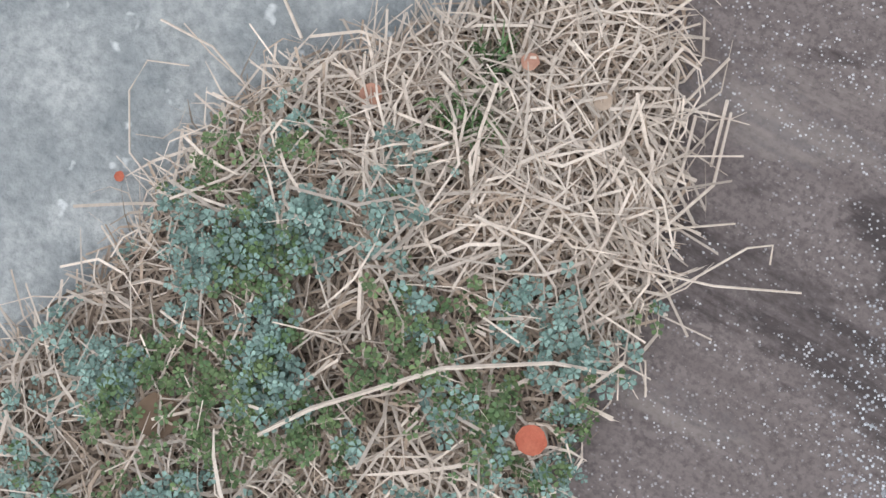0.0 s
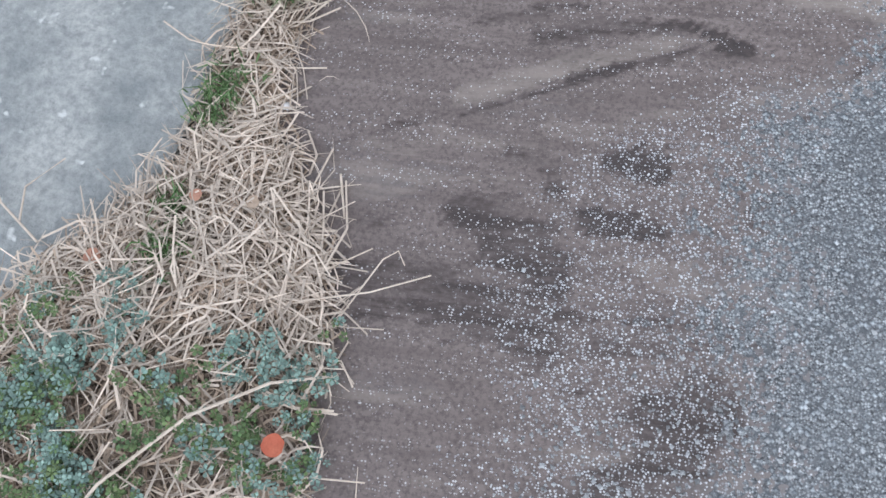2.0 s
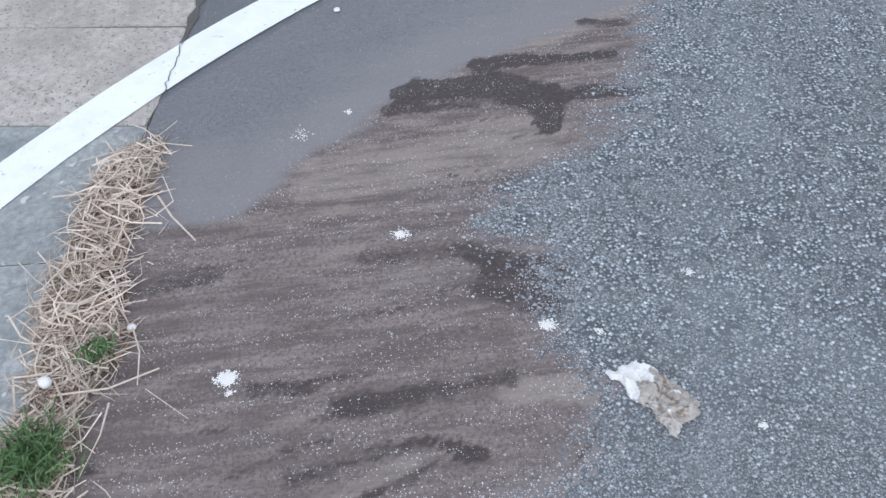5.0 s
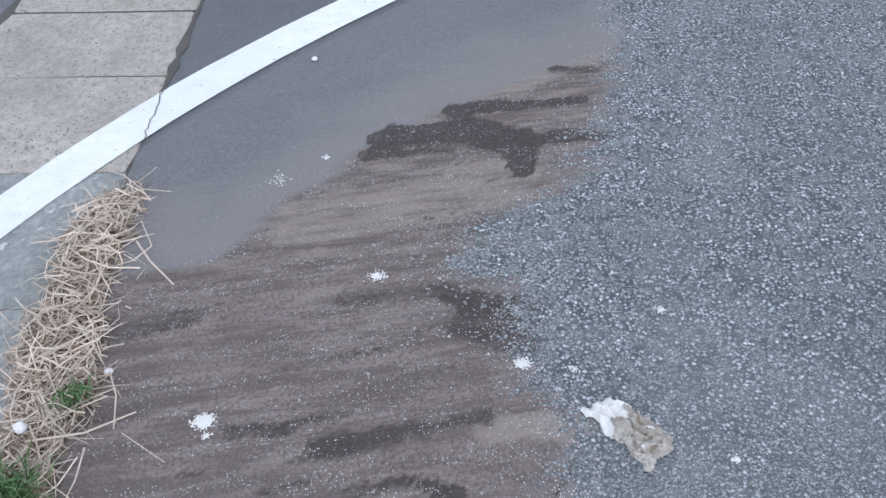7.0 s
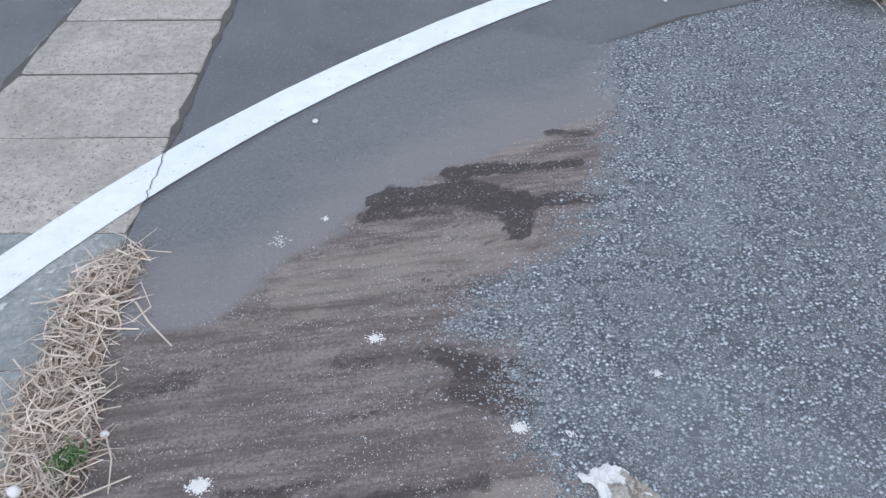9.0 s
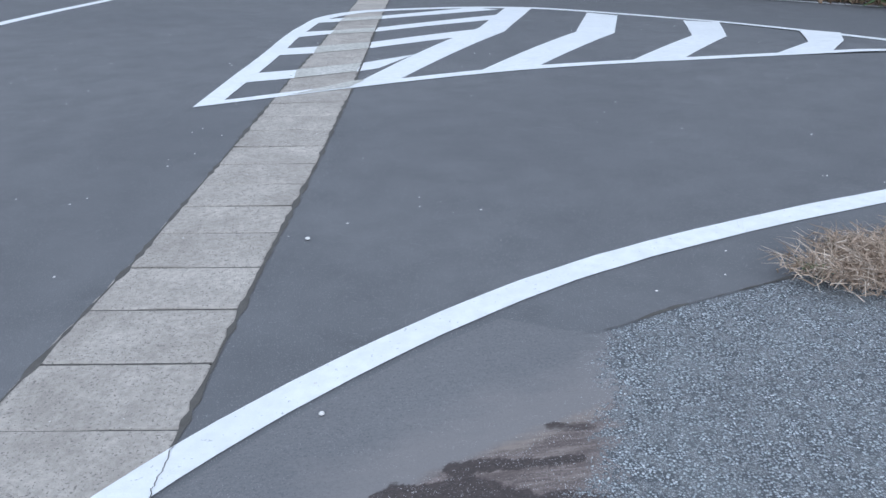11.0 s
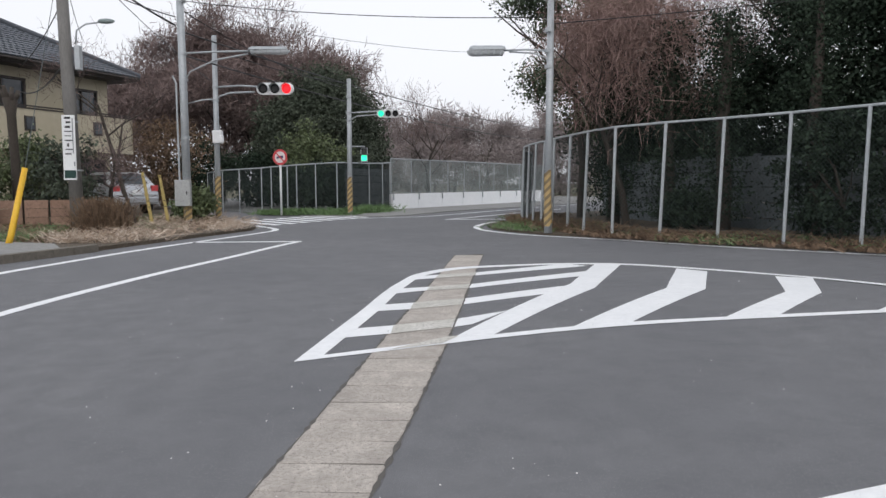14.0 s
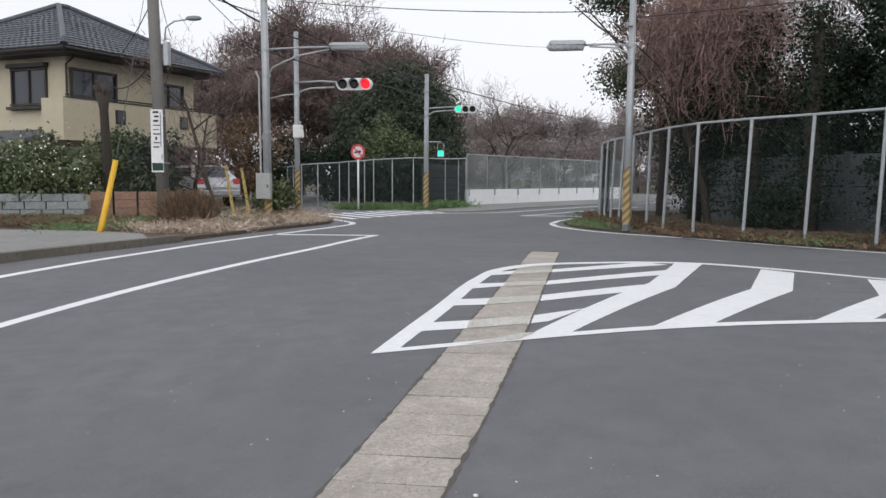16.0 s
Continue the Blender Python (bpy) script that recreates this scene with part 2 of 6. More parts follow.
def part(name, shape, material, parent=None, label="", smooth=False, bevel=0.0):
    ob = new(name, shape.data(name, material, smooth))
    if parent:
        ob.parent = parent
    if label:
        ob["label"] = label
    if bevel:
        mod = ob.modifiers.new("bevel", "BEVEL")
        mod.width, mod.segments, mod.limit_method = bevel, 2, "ANGLE"
    return ob


def thing(name, at, label, category, group="", kind="", turn=0):
    ob = new(name)
    ob.matrix_world = pose(*at, 0, 0, turn)
    return tagged(ob, label, category, group, kind)


def quads(name, verts, material, parent=None, label=""):
    """One mesh of loose four-cornered faces from an array of shape (n, 4, 3)."""
    n = len(verts)
    me = bpy.data.meshes.new(name)
    me.vertices.add(n * 4)
    me.vertices.foreach_set("co", np.ascontiguousarray(verts, dtype=np.float32).ravel())
    me.loops.add(n * 4)
    me.loops.foreach_set("vertex_index", np.arange(n * 4, dtype=np.int32))
    me.polygons.add(n)
    me.polygons.foreach_set("loop_start", np.arange(0, n * 4, 4, dtype=np.int32))
    me.update(calc_edges=True)
    me.materials.append(material)
    ob = new(name, me)
    if parent:
        ob.parent = parent
    if label:
        ob["label"] = label
    return ob


def leaf_quads(centres, length, width, up=0.0):
    """Pointed leaves at the centres, turned at random."""
    n = len(centres)
    d = rng.normal(size=(n, 3)) + (0, 0, up)
    d /= np.linalg.norm(d, axis=1)[:, None]
    e = np.cross(d, rng.normal(size=(n, 3)))
    e /= np.linalg.norm(e, axis=1)[:, None] + 1e-9
    s = rng.uniform(0.6, 1.3, size=(n, 1))
    a, b = d * length * s / 2, e * width * s / 2
    return np.stack([centres - a, centres + b - 0.1 * a, centres + a, centres - b - 0.1 * a], 1)


def ribbon_quads(start, end, w0, w1):
    """Thin straight strips from start to end, each of its own twist."""
    d = end - start
    e = np.cross(d, rng.normal(size=d.shape))
    e /= np.linalg.norm(e, axis=1)[:, None] + 1e-9
    return np.stack([start - e * w0 / 2, start + e * w0 / 2, end + e * w1 / 2, end - e * w1 / 2], 1)


def area(shape_pts, step, lift=0.0, height=None):
    """Fills a four-cornered patch of road with small faces that follow the ground."""
    a, b, c, d = [Vector((*p, 0)) for p in shape_pts]
    nu = max(1, math.ceil(max((b - a).length, (c - d).length) / step))
    nv = max(1, math.ceil(max((d - a).length, (c - b).length) / step))
    rows = []
    for j in range(nv + 1):
        row = []
        for i in range(nu + 1):
            p = (a.lerp(b, i / nu)).lerp(d.lerp(c, i / nu), j / nv)
            row.append((p.x, p.y, ground_z(p.x, p.y) + lift))
        rows.append(row)
    return rows


def dense(points, step=0.12):
    """Walks a smooth line through the points."""
    p = np.array(points, float)
    t = np.r_[0, np.cumsum(np.linalg.norm(np.diff(p, axis=0), axis=1))]
    s = np.linspace(0, t[-1], max(2, int(t[-1] / step)))
    if len(p) > 3:
        m = np.gradient(p, t, axis=0)
        i = np.clip(np.searchsorted(t, s, "right") - 1, 0, len(t) - 2)
        w = (t[i + 1] - t[i])[:, None]
        u = ((s - t[i]) / (t[i + 1] - t[i]))[:, None]
        return (2 * u**3 - 3 * u**2 + 1) * p[i] + (u**3 - 2 * u**2 + u) * w * m[i] + (3 * u**2 - 2 * u**3) * p[i + 1] + (u**3 - u**2) * w * m[i + 1]
    return np.stack([np.interp(s, t, p[:, k]) for k in range(p.shape[1])], 1)


# ---- road, ground, gutter ----
ys = [-30, -15, -12.1, -11.9, -8, -5, -4, -3] + [round(-2 + 0.2 * i, 2) for i in range(75)] + [13.5, 14.5, 16, 18, 21, 25, 30, 36, 44, 54, 66]
left_cols, right_cols = [0, 0.25, 0.6, 1, 1.6, 2.4, 3.4, 5, 8, 14, 24, 45], [0, 0.25, 0.6, 1, 1.5, 2, 2.6, 3.4, 4.4, 6, 9, 15, 25, 45]
for side, edge, cols in (("left", strip_left, left_cols), ("right", strip_right, right_cols)):
    s = Shape()
    sign = -1 if side == "left" else 1
    rows = [[(edge(y) + sign * c, y, ground_z(edge(y) + sign * c, y)) for c in cols] for y in ys]
    s.sheet(rows if sign > 0 else [r[::-1] for r in rows])
    tagged(part("road_" + side, s, ASPHALT, smooth=True), "grey asphalt road surface with fine pale grit", "road", kind="structure")
s = Shape()
gx = [-700, -300, -120, -60, -30, -16, -8, -4, -2, 0, 2, 4, 8, 16, 30, 60, 120, 300, 700]
gy = [-700, -300, -100, -40, -20, -10, -6, -4, -2, 0, 2, 4, 6, 8, 10, 14, 20, 30, 45, 60, 100, 200, 400, 900]
s.sheet([[(x, y, ground_z(x, y) - 0.07) for x in gx] for y in gy])
tagged(part("ground", s, FIELD), "brown-green open ground reaching the horizon", "ground", kind="structure")

gutter = tagged(new("gutter_strip"), "row of worn pale concrete gutter covers let into the asphalt", "gutter", kind="structure")
joints = [round(-11.9 + 0.45 * k, 2) for k in range(22)] + [-1.85, -1.4, -0.95, -0.2, 0.91, 1.35, 1.75, 2.14, 2.475, 2.815, 3.14, 3.46, 3.755, 4.03, 4.32, 4.6, 4.9, 5.2, 5.5, 5.83]
while joints[-1] < 12.3:
    joints.append(joints[-1] + 0.4 if joints[-1] + 0.8 < 12.4 else 12.4)
for y0, y1 in zip(joints, joints[1:]):
    s = Shape()
    g, c = (0.002, rnd.uniform(0.004, 0.01)) if y0 > 2.1 else (0.0012, 0.003)
    yy = [y0 + g, y0 + g + c] + [y0 + (y1 - y0) * q for q in (0.22, 0.41, 0.6, 0.79)] + [y1 - g - c, y1 - g]
    rows = []
    tilt = rnd.uniform(-0.003, 0.003)
    for k, y in enumerate(yy):
        a, b = strip_left(y) + rnd.uniform(0.002, 0.014), strip_right(y) - rnd.uniform(0.0, 0.012)
        row = []
        for j, q in enumerate((0, 0.02, 0.3, 0.5, 0.7, 0.98, 1)):
            ragged = rnd.uniform(0, 0.008) * (1 if k == 0 else -1) if k in (0, 7) and y0 > 2 else 0
            x = a + (b - a) * q
            skew = 0.095 * (1 - q) if 1.5 < y < 12 else 0.035 * (1 - q)
            low = 0.004 if k in (0, 7) or j in (0, 6) else 0.0
            row.append((x, y + skew + ragged, ground_z(x, y + skew) + 0.002 - low + tilt * (q - 0.5)))
        rows.append(row)
    s.sheet(rows)
    ring = [rows[0][j] for j in range(7)] + [rows[i][6] for i in range(1, 8)] + [rows[7][j] for j in range(5, -1, -1)] + [rows[i][0] for i in range(6, 0, -1)]
    k, n = len(s.v), len(ring)
    s.add(ring + [(x, y, z - 0.05) for x, y, z in ring], [(i, i + n, (i + 1) % n + n, (i + 1) % n) for i in range(n)])
    # near covers take the darker, bluer copy of the concrete
    part("slab", s, CONCRETE if y0 > 1.6 else CONCRETE_SHADED, gutter)
    rows = []
    for q in np.linspace(0, 1, 9):
        x, y = strip_left(y0) + (strip_right(y0) - strip_left(y0)) * q, y0 + (0.095 if y0 > 1.5 else 0.035) * (1 - q)
        k = rnd.uniform(0.0022, 0.0046) if y0 > 2.1 else rnd.uniform(0.0008, 0.0022)
        rows.append([(x, y - k, ground_z(x, y) - 0.001), (x, y + k, ground_z(x, y) - 0.001)])
    part("joint_fill", Shape().sheet(rows), DIRT, gutter)
# crumbled dark seams where the asphalt meets the covers
for side in (strip_left, strip_right):
    rows = []
    for y in np.arange(2.0, 12.4, 0.045):
        x, w = side(y), rnd.choice((0.004, 0.005, 0.007, 0.01, 0.016))
        yy = y + (0.08 if side is strip_left else 0)
        x = side(yy) if yy < 12.4 else x
        rows.append([(x - w, yy, ground_z(x, yy) + 0.0035), (x + w, yy, ground_z(x, yy) + 0.0035)])
    part("edge_seam", Shape().sheet(rows), DIRT, gutter)

markings = tagged(new("road_markings"), "white painted lines and hatching on grey asphalt", "road marking", kind="structure")


def stroke(name, outer, inner, lift=0.0045, material=PAINT):
    a, b = dense(outer), dense(inner)
    n = max(len(a), len(b))
    a, b = [np.stack([np.interp(np.linspace(0, 1, n), np.linspace(0, 1, len(p)), p[:, k]) for k in (0, 1)], 1) for p in (a, b)]
    rows = []
    for p, q in zip(a, b):
        j = rng.normal(0, 0.0013, 2)
        pts = [p + j, p * 0.67 + q * 0.33, p * 0.33 + q * 0.67, q - j]
        rows.append([(x, y, ground_z(x, y) + lift) for x, y in pts])
    return part(name, Shape().sheet(rows), material, markings)


def band(name, points, width, lift=0.0035, step=0.4):
    p = dense(points, step)
    d = np.gradient(p, axis=0)
    d /= np.linalg.norm(d, axis=1)[:, None]
    nrm = np.stack([-d[:, 1], d[:, 0]], 1) * width / 2
    return stroke(name, p + nrm, p - nrm, lift)


band("near_edge_line", [(-1.298, 1.111), (-1.098, 1.409), (-0.898, 1.664), (-0.698, 1.884), (-0.499, 2.073), (-0.298, 2.238), (0.002, 2.455), (0.301, 2.642), (0.601, 2.804), (0.901, 2.933), (1.3, 3.068), (1.701, 3.18), (2.1, 3.275), (2.701, 3.38), (3.6, 3.49), (6.0, 3.6), (12.0, 3.55)], 0.122, 0.0046, 0.06)
band("left_edge_line", [(-6.3, 5), (-5.75, 8.6), (-5.4, 10.47), (-5.2, 11.8), (-4.99, 13.3), (-4.66, 15.0), (-4.16, 17.0), (-3.78, 18.7), (-3.66, 19.5), (-3.75, 20.2), (-4.1, 21.0), (-4.7, 22.1)], 0.15)
band("centre_line", [(-5.1, 3), (-4.04, 7.5), (-3.5, 9.8), (-3.0, 12.6), (-2.66, 14.9), (-2.52, 15.6)], 0.14)
band("stop_line", [(-4.5, 15.72), (-2.46, 15.69)], 0.22)
band("right_edge_line", [(12, 2.0), (9, 8.0), (7.6, 10.3), (6.49, 11.7), (4.95, 13.36), (4.3, 14.2), (3.56, 15.25), (2.7, 16.25), (2.18, 16.85), (1.5, 18.1), (1.2, 19.1), (1.12, 20.3), (1.3, 21.4), (1.72, 22.8), (2.4, 24.0), (4.5, 28)], 0.14)
band("far_edge_line", [(-2.6, 25.6), (-1.4, 26.5), (-0.24, 27.2), (0.9, 29.0), (1.96, 31.0), (4.2, 35.2), (8, 42)], 0.15)
band("far_lane_line", [(0.53, 24.8), (1.8, 27.1), (3.08, 29.6), (5.5, 34)], 0.16)
band("far_stop_line", [(0.5, 24.85), (2.5, 24.7)], 0.26)
for k in range(9):
    x, y, u, v = -5.85 + 0.31 * k, 24.75 + 0.62 * k, -4.08 + 0.29 * k, 22.0 + 0.66 * k
    stroke("crossing_stripe", [(x, y), (u, v)], [(x + 0.15, y + 0.32), (u + 0.15, v + 0.34)])

crack = dense([(-0.598, 2.075), (-0.606, 2.02), (-0.609, 1.97), (-0.62, 1.92), (-0.628, 1.86), (-0.632, 1.83)], 0.012)
crack += rng.normal(0, 0.0035, crack.shape)
part("paint_crack", Shape().sheet([[(x - 0.0013, y, ground_z(x, y) + 0.0065), (x + 0.0013, y, ground_z(x, y) + 0.0065)] for x, y in crack]), DIRT, markings)

# hatched island
stroke("hatch_border", [(-1.04, 5.6), (-0.73, 7.19), (-0.45, 8.96), (-0.22, 9.92), (0.22, 10.55), (0.97, 10.87), (1.82, 11.02), (2.36, 10.93), (3.31, 10.06), (3.87, 8.98), (4.3, 7.7), (4.7, 6.6)],
       [(-0.86, 5.7), (-0.6, 7.0), (-0.33, 8.8), (-0.13, 9.7), (0.26, 10.3), (0.97, 10.66), (1.8, 10.82), (2.3, 10.75), (3.2, 9.93), (3.76, 8.9), (4.18, 7.65), (4.58, 6.55)])
stroke("hatch_border", [(-1.04, 5.6), (-0.5, 5.74), (0.31, 5.96), (1.36, 6.16), (2.1, 6.19), (2.49, 6.18), (3.32, 6.16), (5.2, 6.1)], [(-0.95, 5.72), (-0.48, 5.85), (0.31, 6.08), (1.36, 6.29), (2.1, 6.31), (2.49, 6.3), (3.32, 6.28), (5.2, 6.2)], 0.005)


def plate(*pts, material=PAINT, lift=0.004):
    s = Shape()
    for quad in pts:
        s.sheet(area(quad, 0.25, lift))
    return part("hatch_bar", s, material, markings)


for (l0, l1, l2, l3), (r0, r1, r2, r3) in (
        (((-0.83, 6.23), (-0.41, 6.3), (-0.4, 6.6), (-0.75, 6.54)), ((0.05, 6.42), (0.22, 6.5), (0.55, 7.02), (0.1, 6.74))),
        (((-0.63, 7.24), (-0.28, 7.27), (-0.25, 7.61), (-0.57, 7.56)), ((0.18, 7.41), (1.01, 7.88), (1.28, 8.45), (0.22, 7.75))),
        (((-0.45, 8.2), (-0.13, 8.36), (-0.09, 8.63), (-0.4, 8.56)), ((0.29, 8.44), (1.61, 9.35), (1.88, 10.02), (0.33, 8.77))),
        (((-0.28, 9.29), (-0.03, 9.39), (0.02, 9.75), (-0.22, 9.62)), ((0.43, 9.61), (1.95, 10.62), (1.7, 10.94), (0.47, 9.95)))):
    plate((l0, l1, l2, l3))
    plate((l1, r0, r3, l2), material=PAINT_WORN, lift=0.0058)
    plate((r0, r1, r2, r3), lift=0.0033)
plate(((-0.0, 5.95), (0.32, 6.02), (1.54, 8.2), (1.36, 8.59)), ((1.36, 8.59), (1.54, 8.2), (2.45, 10.89), (2.1, 10.91)))
plate(((-0.42, 5.78), (-0.02, 5.9), (0.1, 6.1), (0.02, 6.1)), material=PAINT_WORN, lift=0.0072)
plate(((0.91, 6.14), (1.38, 6.22), (2.52, 7.83), (2.2, 8.02)), ((2.2, 8.02), (2.52, 7.83), (3.18, 9.7), (2.95, 10.15)))
plate(((2.07, 6.2), (2.5, 6.2), (3.38, 7.3), (3.12, 7.45)), ((3.12, 7.45), (3.38, 7.3), (3.9, 8.58), (3.64, 8.9)))
plate(((3.2, 6.17), (3.72, 6.2), (4.16, 6.75), (3.84, 6.75)), ((3.84, 6.75), (4.16, 6.75), (4.5, 7.35), (4.28, 7.7)))


def raised(name, boundary, lift, material, label, category, kerb=0.0, kind="structure"):
    """A level patch that stands over the road, with an upright rim."""
    s = Shape()
    n = len(boundary)
    top = [(x, y, ground_z(x, y) + lift) for x, y in boundary]
    s.add(top + [(x, y, z - lift - 0.06) for x, y, z in top], [tuple(range(n))] + [(i, i + n, (i + 1) % n + n, (i + 1) % n) for i in range(n)])
    return tagged(part(name, s, material), label, category, kind=kind)


raised("verge_right", [(p[0], p[1]) for p in ((13, 2.2), (9.4, 8.2), (8.0, 10.4), (6.7, 11.95), (5.15, 13.55), (4.45, 14.4), (3.72, 15.45), (2.85, 16.45), (2.32, 17.05), (1.72, 18.3), (1.45, 19.2), (1.4, 20.3), (1.55, 21.3), (1.95, 22.6), (2.65, 24.0), (4.8, 28), (12, 40), (40, 40), (40, 2.2))],
       0.05, SOIL, "bare soil verge with dead leaves beside the road", "verge")
raised("verge_left", [(-7.55, 3), (-7.0, 8.0), (-6.15, 11.6), (-5.62, 13.5), (-5.1, 15.9), (-4.55, 18.2), (-4.2, 19.7), (-4.3, 20.6), (-4.8, 21.6), (-5.35, 22.7), (-6.05, 24.5), (-7.4, 27.8), (-9.5, 33), (-14, 43), (-40, 44), (-40, 3)],
       0.07, SOIL, "weedy soil verge beside the left lane", "verge")
raised("far_corner", [(-7.0, 32.4), (-5.54, 29.3), (-4.0, 28.5), (-2.5, 27.8), (-1.5, 27.2), (-0.62, 28.3), (0.87, 31.8), (3.94, 36.6), (8, 43.4), (20, 64), (-30, 66), (-13.5, 45), (-8.67, 35)],
       0.03, WALKWAY, "grey paved corner across the crossing", "pavement")

# ---- fences, walls ----
TOP = 0.425


def fence(name, posts, height, base, label, lean=0.0, wire_step=0.075, rail=True, post_r=0.03, wire=WIRE, wire_w=0.0045, group=""):
    """Posts with a top rail and diamond wire netting between them."""
    f = tagged(new(name), label, "fence", group)
    pts = [Vector((x, y, base)) for x, y in posts]
    tall = [height[0] + (height[1] - height[0]) * i / (len(pts) - 1) for i in range(len(pts))]
    height = sum(height) / 2
    tops = [p + Vector((lean * (0.6 + 0.8 * rnd.random()), 0, k)) for p, k in zip(pts, tall)]
    for p, q in zip(pts, tops):
        part("post", Shape().tube([p, q, q + Vector((0, 0, 0.02))], [post_r, post_r, post_r * 0.6], 8), STEEL, f, smooth=False)
    wires_a, wires_b = [], []
    for i in range(len(pts) - 1):
        a0, a1, b0, b1 = pts[i], tops[i], pts[i + 1], tops[i + 1]
        if rail:
            part("rail", Shape().tube([a1, b1], 0.022, 6), STEEL, f)
        span = (b0 - a0).length
        if span < 0.05:
            continue
        k = wire_step
        while k < span + height:
            for sgn in (0, 1):
                u0, v0, u1, v1 = k, 0.05, k - height, height - 0.02
                if u0 > span:
                    v0 += (u0 - span)
                    u0 = span
                if u1 < 0:
                    v1 += u1
                    u1 = 0
                if v1 - v0 > 0.02:
                    pr = []
                    for u, v in ((u0, v0), (u1, v1)):
                        w = 1 - u / span if sgn else u / span
                        lo, hi = a0.lerp(b0, w), a1.lerp(b1, w)
                        pr.append(lo.lerp(hi, v / height))
                    wires_a.append(pr[0])
                    wires_b.append(pr[1])
            k += wire_step
    e, g = np.array(wires_a), np.array(wires_b)
    d = g - e
    side = np.cross(d, np.array([[0.3, -0.9, 0.0]]))
    side /= np.linalg.norm(side, axis=1)[:, None]
    side *= wire_w / 2
    deep = np.cross(d, side)
    deep *= (wire_w / 2) / np.linalg.norm(deep, axis=1)[:, None]
    quads("netting", np.concatenate([np.stack([e - side, e + side, g + side, g - side], 1), np.stack([e - deep, e + deep, g + deep, g - deep], 1)]), wire, f, "grey diamond wire netting")
    return f


FENCE_R = [(9.9, 5.6), (9.2, 6.95), (8.5, 8.3), (7.8, 9.65), (7.1, 10.95), (6.36, 12.25), (5.66, 13.32), (4.9, 14.22), (4.12, 15.0), (3.47, 15.95), (3.13, 17.05), (2.98, 18.1), (2.82, 19.3), (2.68, 20.1), (2.56, 20.7), (2.5, 21.4), (2.48, 22.2), (2.65, 23.9), (3.2, 26.2)]
fence("chain_link_fence", FENCE_R, (2.2, 1.96), TOP + 0.045, "tall galvanised chain-link fence beside the road", lean=0.07)
fence("chain_link_fence", [(-1.54, 34.3), (-1.82, 33.8), (-2.28, 32.6), (-3.25, 29.9), (-4.05, 30.2), (-4.75, 30.3), (-5.1, 30.4), (-5.72, 30.6), (-6.15, 31.0), (-7.1, 31.6), (-7.8, 31.9), (-8.4, 33.0), (-9.0, 34.4)], (1.92, 1.55), TOP + 0.02, "chain-link fence round the wooded corner lot", wire_step=0.09, wire_w=0.011, post_r=0.022)
fence("chain_link_fence", [(-1.5, 34.5), (-0.68, 35.9), (0.14, 37.3), (0.97, 38.7), (1.8, 40.1), (2.63, 41.5), (3.46, 42.9), (4.3, 44.3), (5.1, 45.7), (6.8, 48.6)], (1.5, 1.47), TOP + 0.62, "chain-link fence on top of a white wall", wire_step=0.09, wire_w=0.016, wire=NET, post_r=0.024)

wall = tagged(new("white_wall"), "low white rendered wall under the far fence", "wall", kind="structure")
a, b = Vector((-1.5, 34.4, 0)), Vector((6.85, 48.6, 0))
d = (b - a).normalized()
nrm = Vector((d.y, -d.x, 0))
for k in range(8):
    p, q = a + (b - a) * (k / 8), a + (b - a) * ((k + 1) / 8 - 0.001)
    s = Shape()
    c = (p + q) / 2
    s.box((0, 0, 0), ((q - p).length, 0.2, 0.68), Matrix.Translation((c.x, c.y, TOP + 0.32)) @ Matrix.Rotation(math.atan2(d.y, d.x), 4, "Z"))
    part("wall_panel", s, WHITEWALL, wall)
    s = Shape().box((0, 0, 0), (0.05, 0.07, 0.34), Matrix.Translation((p.x + nrm.x * 0.13, p.y + nrm.y * 0.13, TOP + 0.57)))
    part("bracket", s, STEEL, wall)

panel_wall = tagged(new("panel_wall"), "dark grey wall of stacked concrete planks between posts", "wall", kind="structure")
PW = [(12.4, 6.6), (11.6, 8.5), (10.7, 10.4), (9.8, 12.3), (8.9, 14.2), (8.0, 16.1), (7.1, 18.0), (6.4, 19.9), (5.9, 21.9), (5.6, 24.0), (5.5, 26.1)]
for (x0, y0), (x1, y1) in zip(PW, PW[1:]):
    ang = math.atan2(y1 - y0, x1 - x0)
    ln = math.hypot(x1 - x0, y1 - y0)
    for k in range(5):
        part("plank", Shape().box((0, 0, 0), (ln - 0.04, 0.06, 0.318), pose((x0 + x1) / 2, (y0 + y1) / 2, TOP + 0.1 + 0.34 * k, rnd.uniform(0.5, 2.5), 0, math.degrees(ang))), PANEL, panel_wall)
    part("wall_post", Shape().box((0, 0, 0), (0.12, 0.14, 1.75), pose(x0, y0, TOP + 0.8, 0, 0, math.degrees(ang))), PANEL, panel_wall)
corner_wall = tagged(new("corner_wall"), "grey concrete plank wall inside the far corner lot", "wall", kind="structure")
for k in range(6):
    part("plank", Shape().box((0, 0, 0), (4.0, 0.08, 0.25), pose(-2.35, 33.4, TOP + 0.2 + 0.27 * k, 0, 0, 69)), PANEL, corner_wall)

# ---- poles, lamps, signals ----


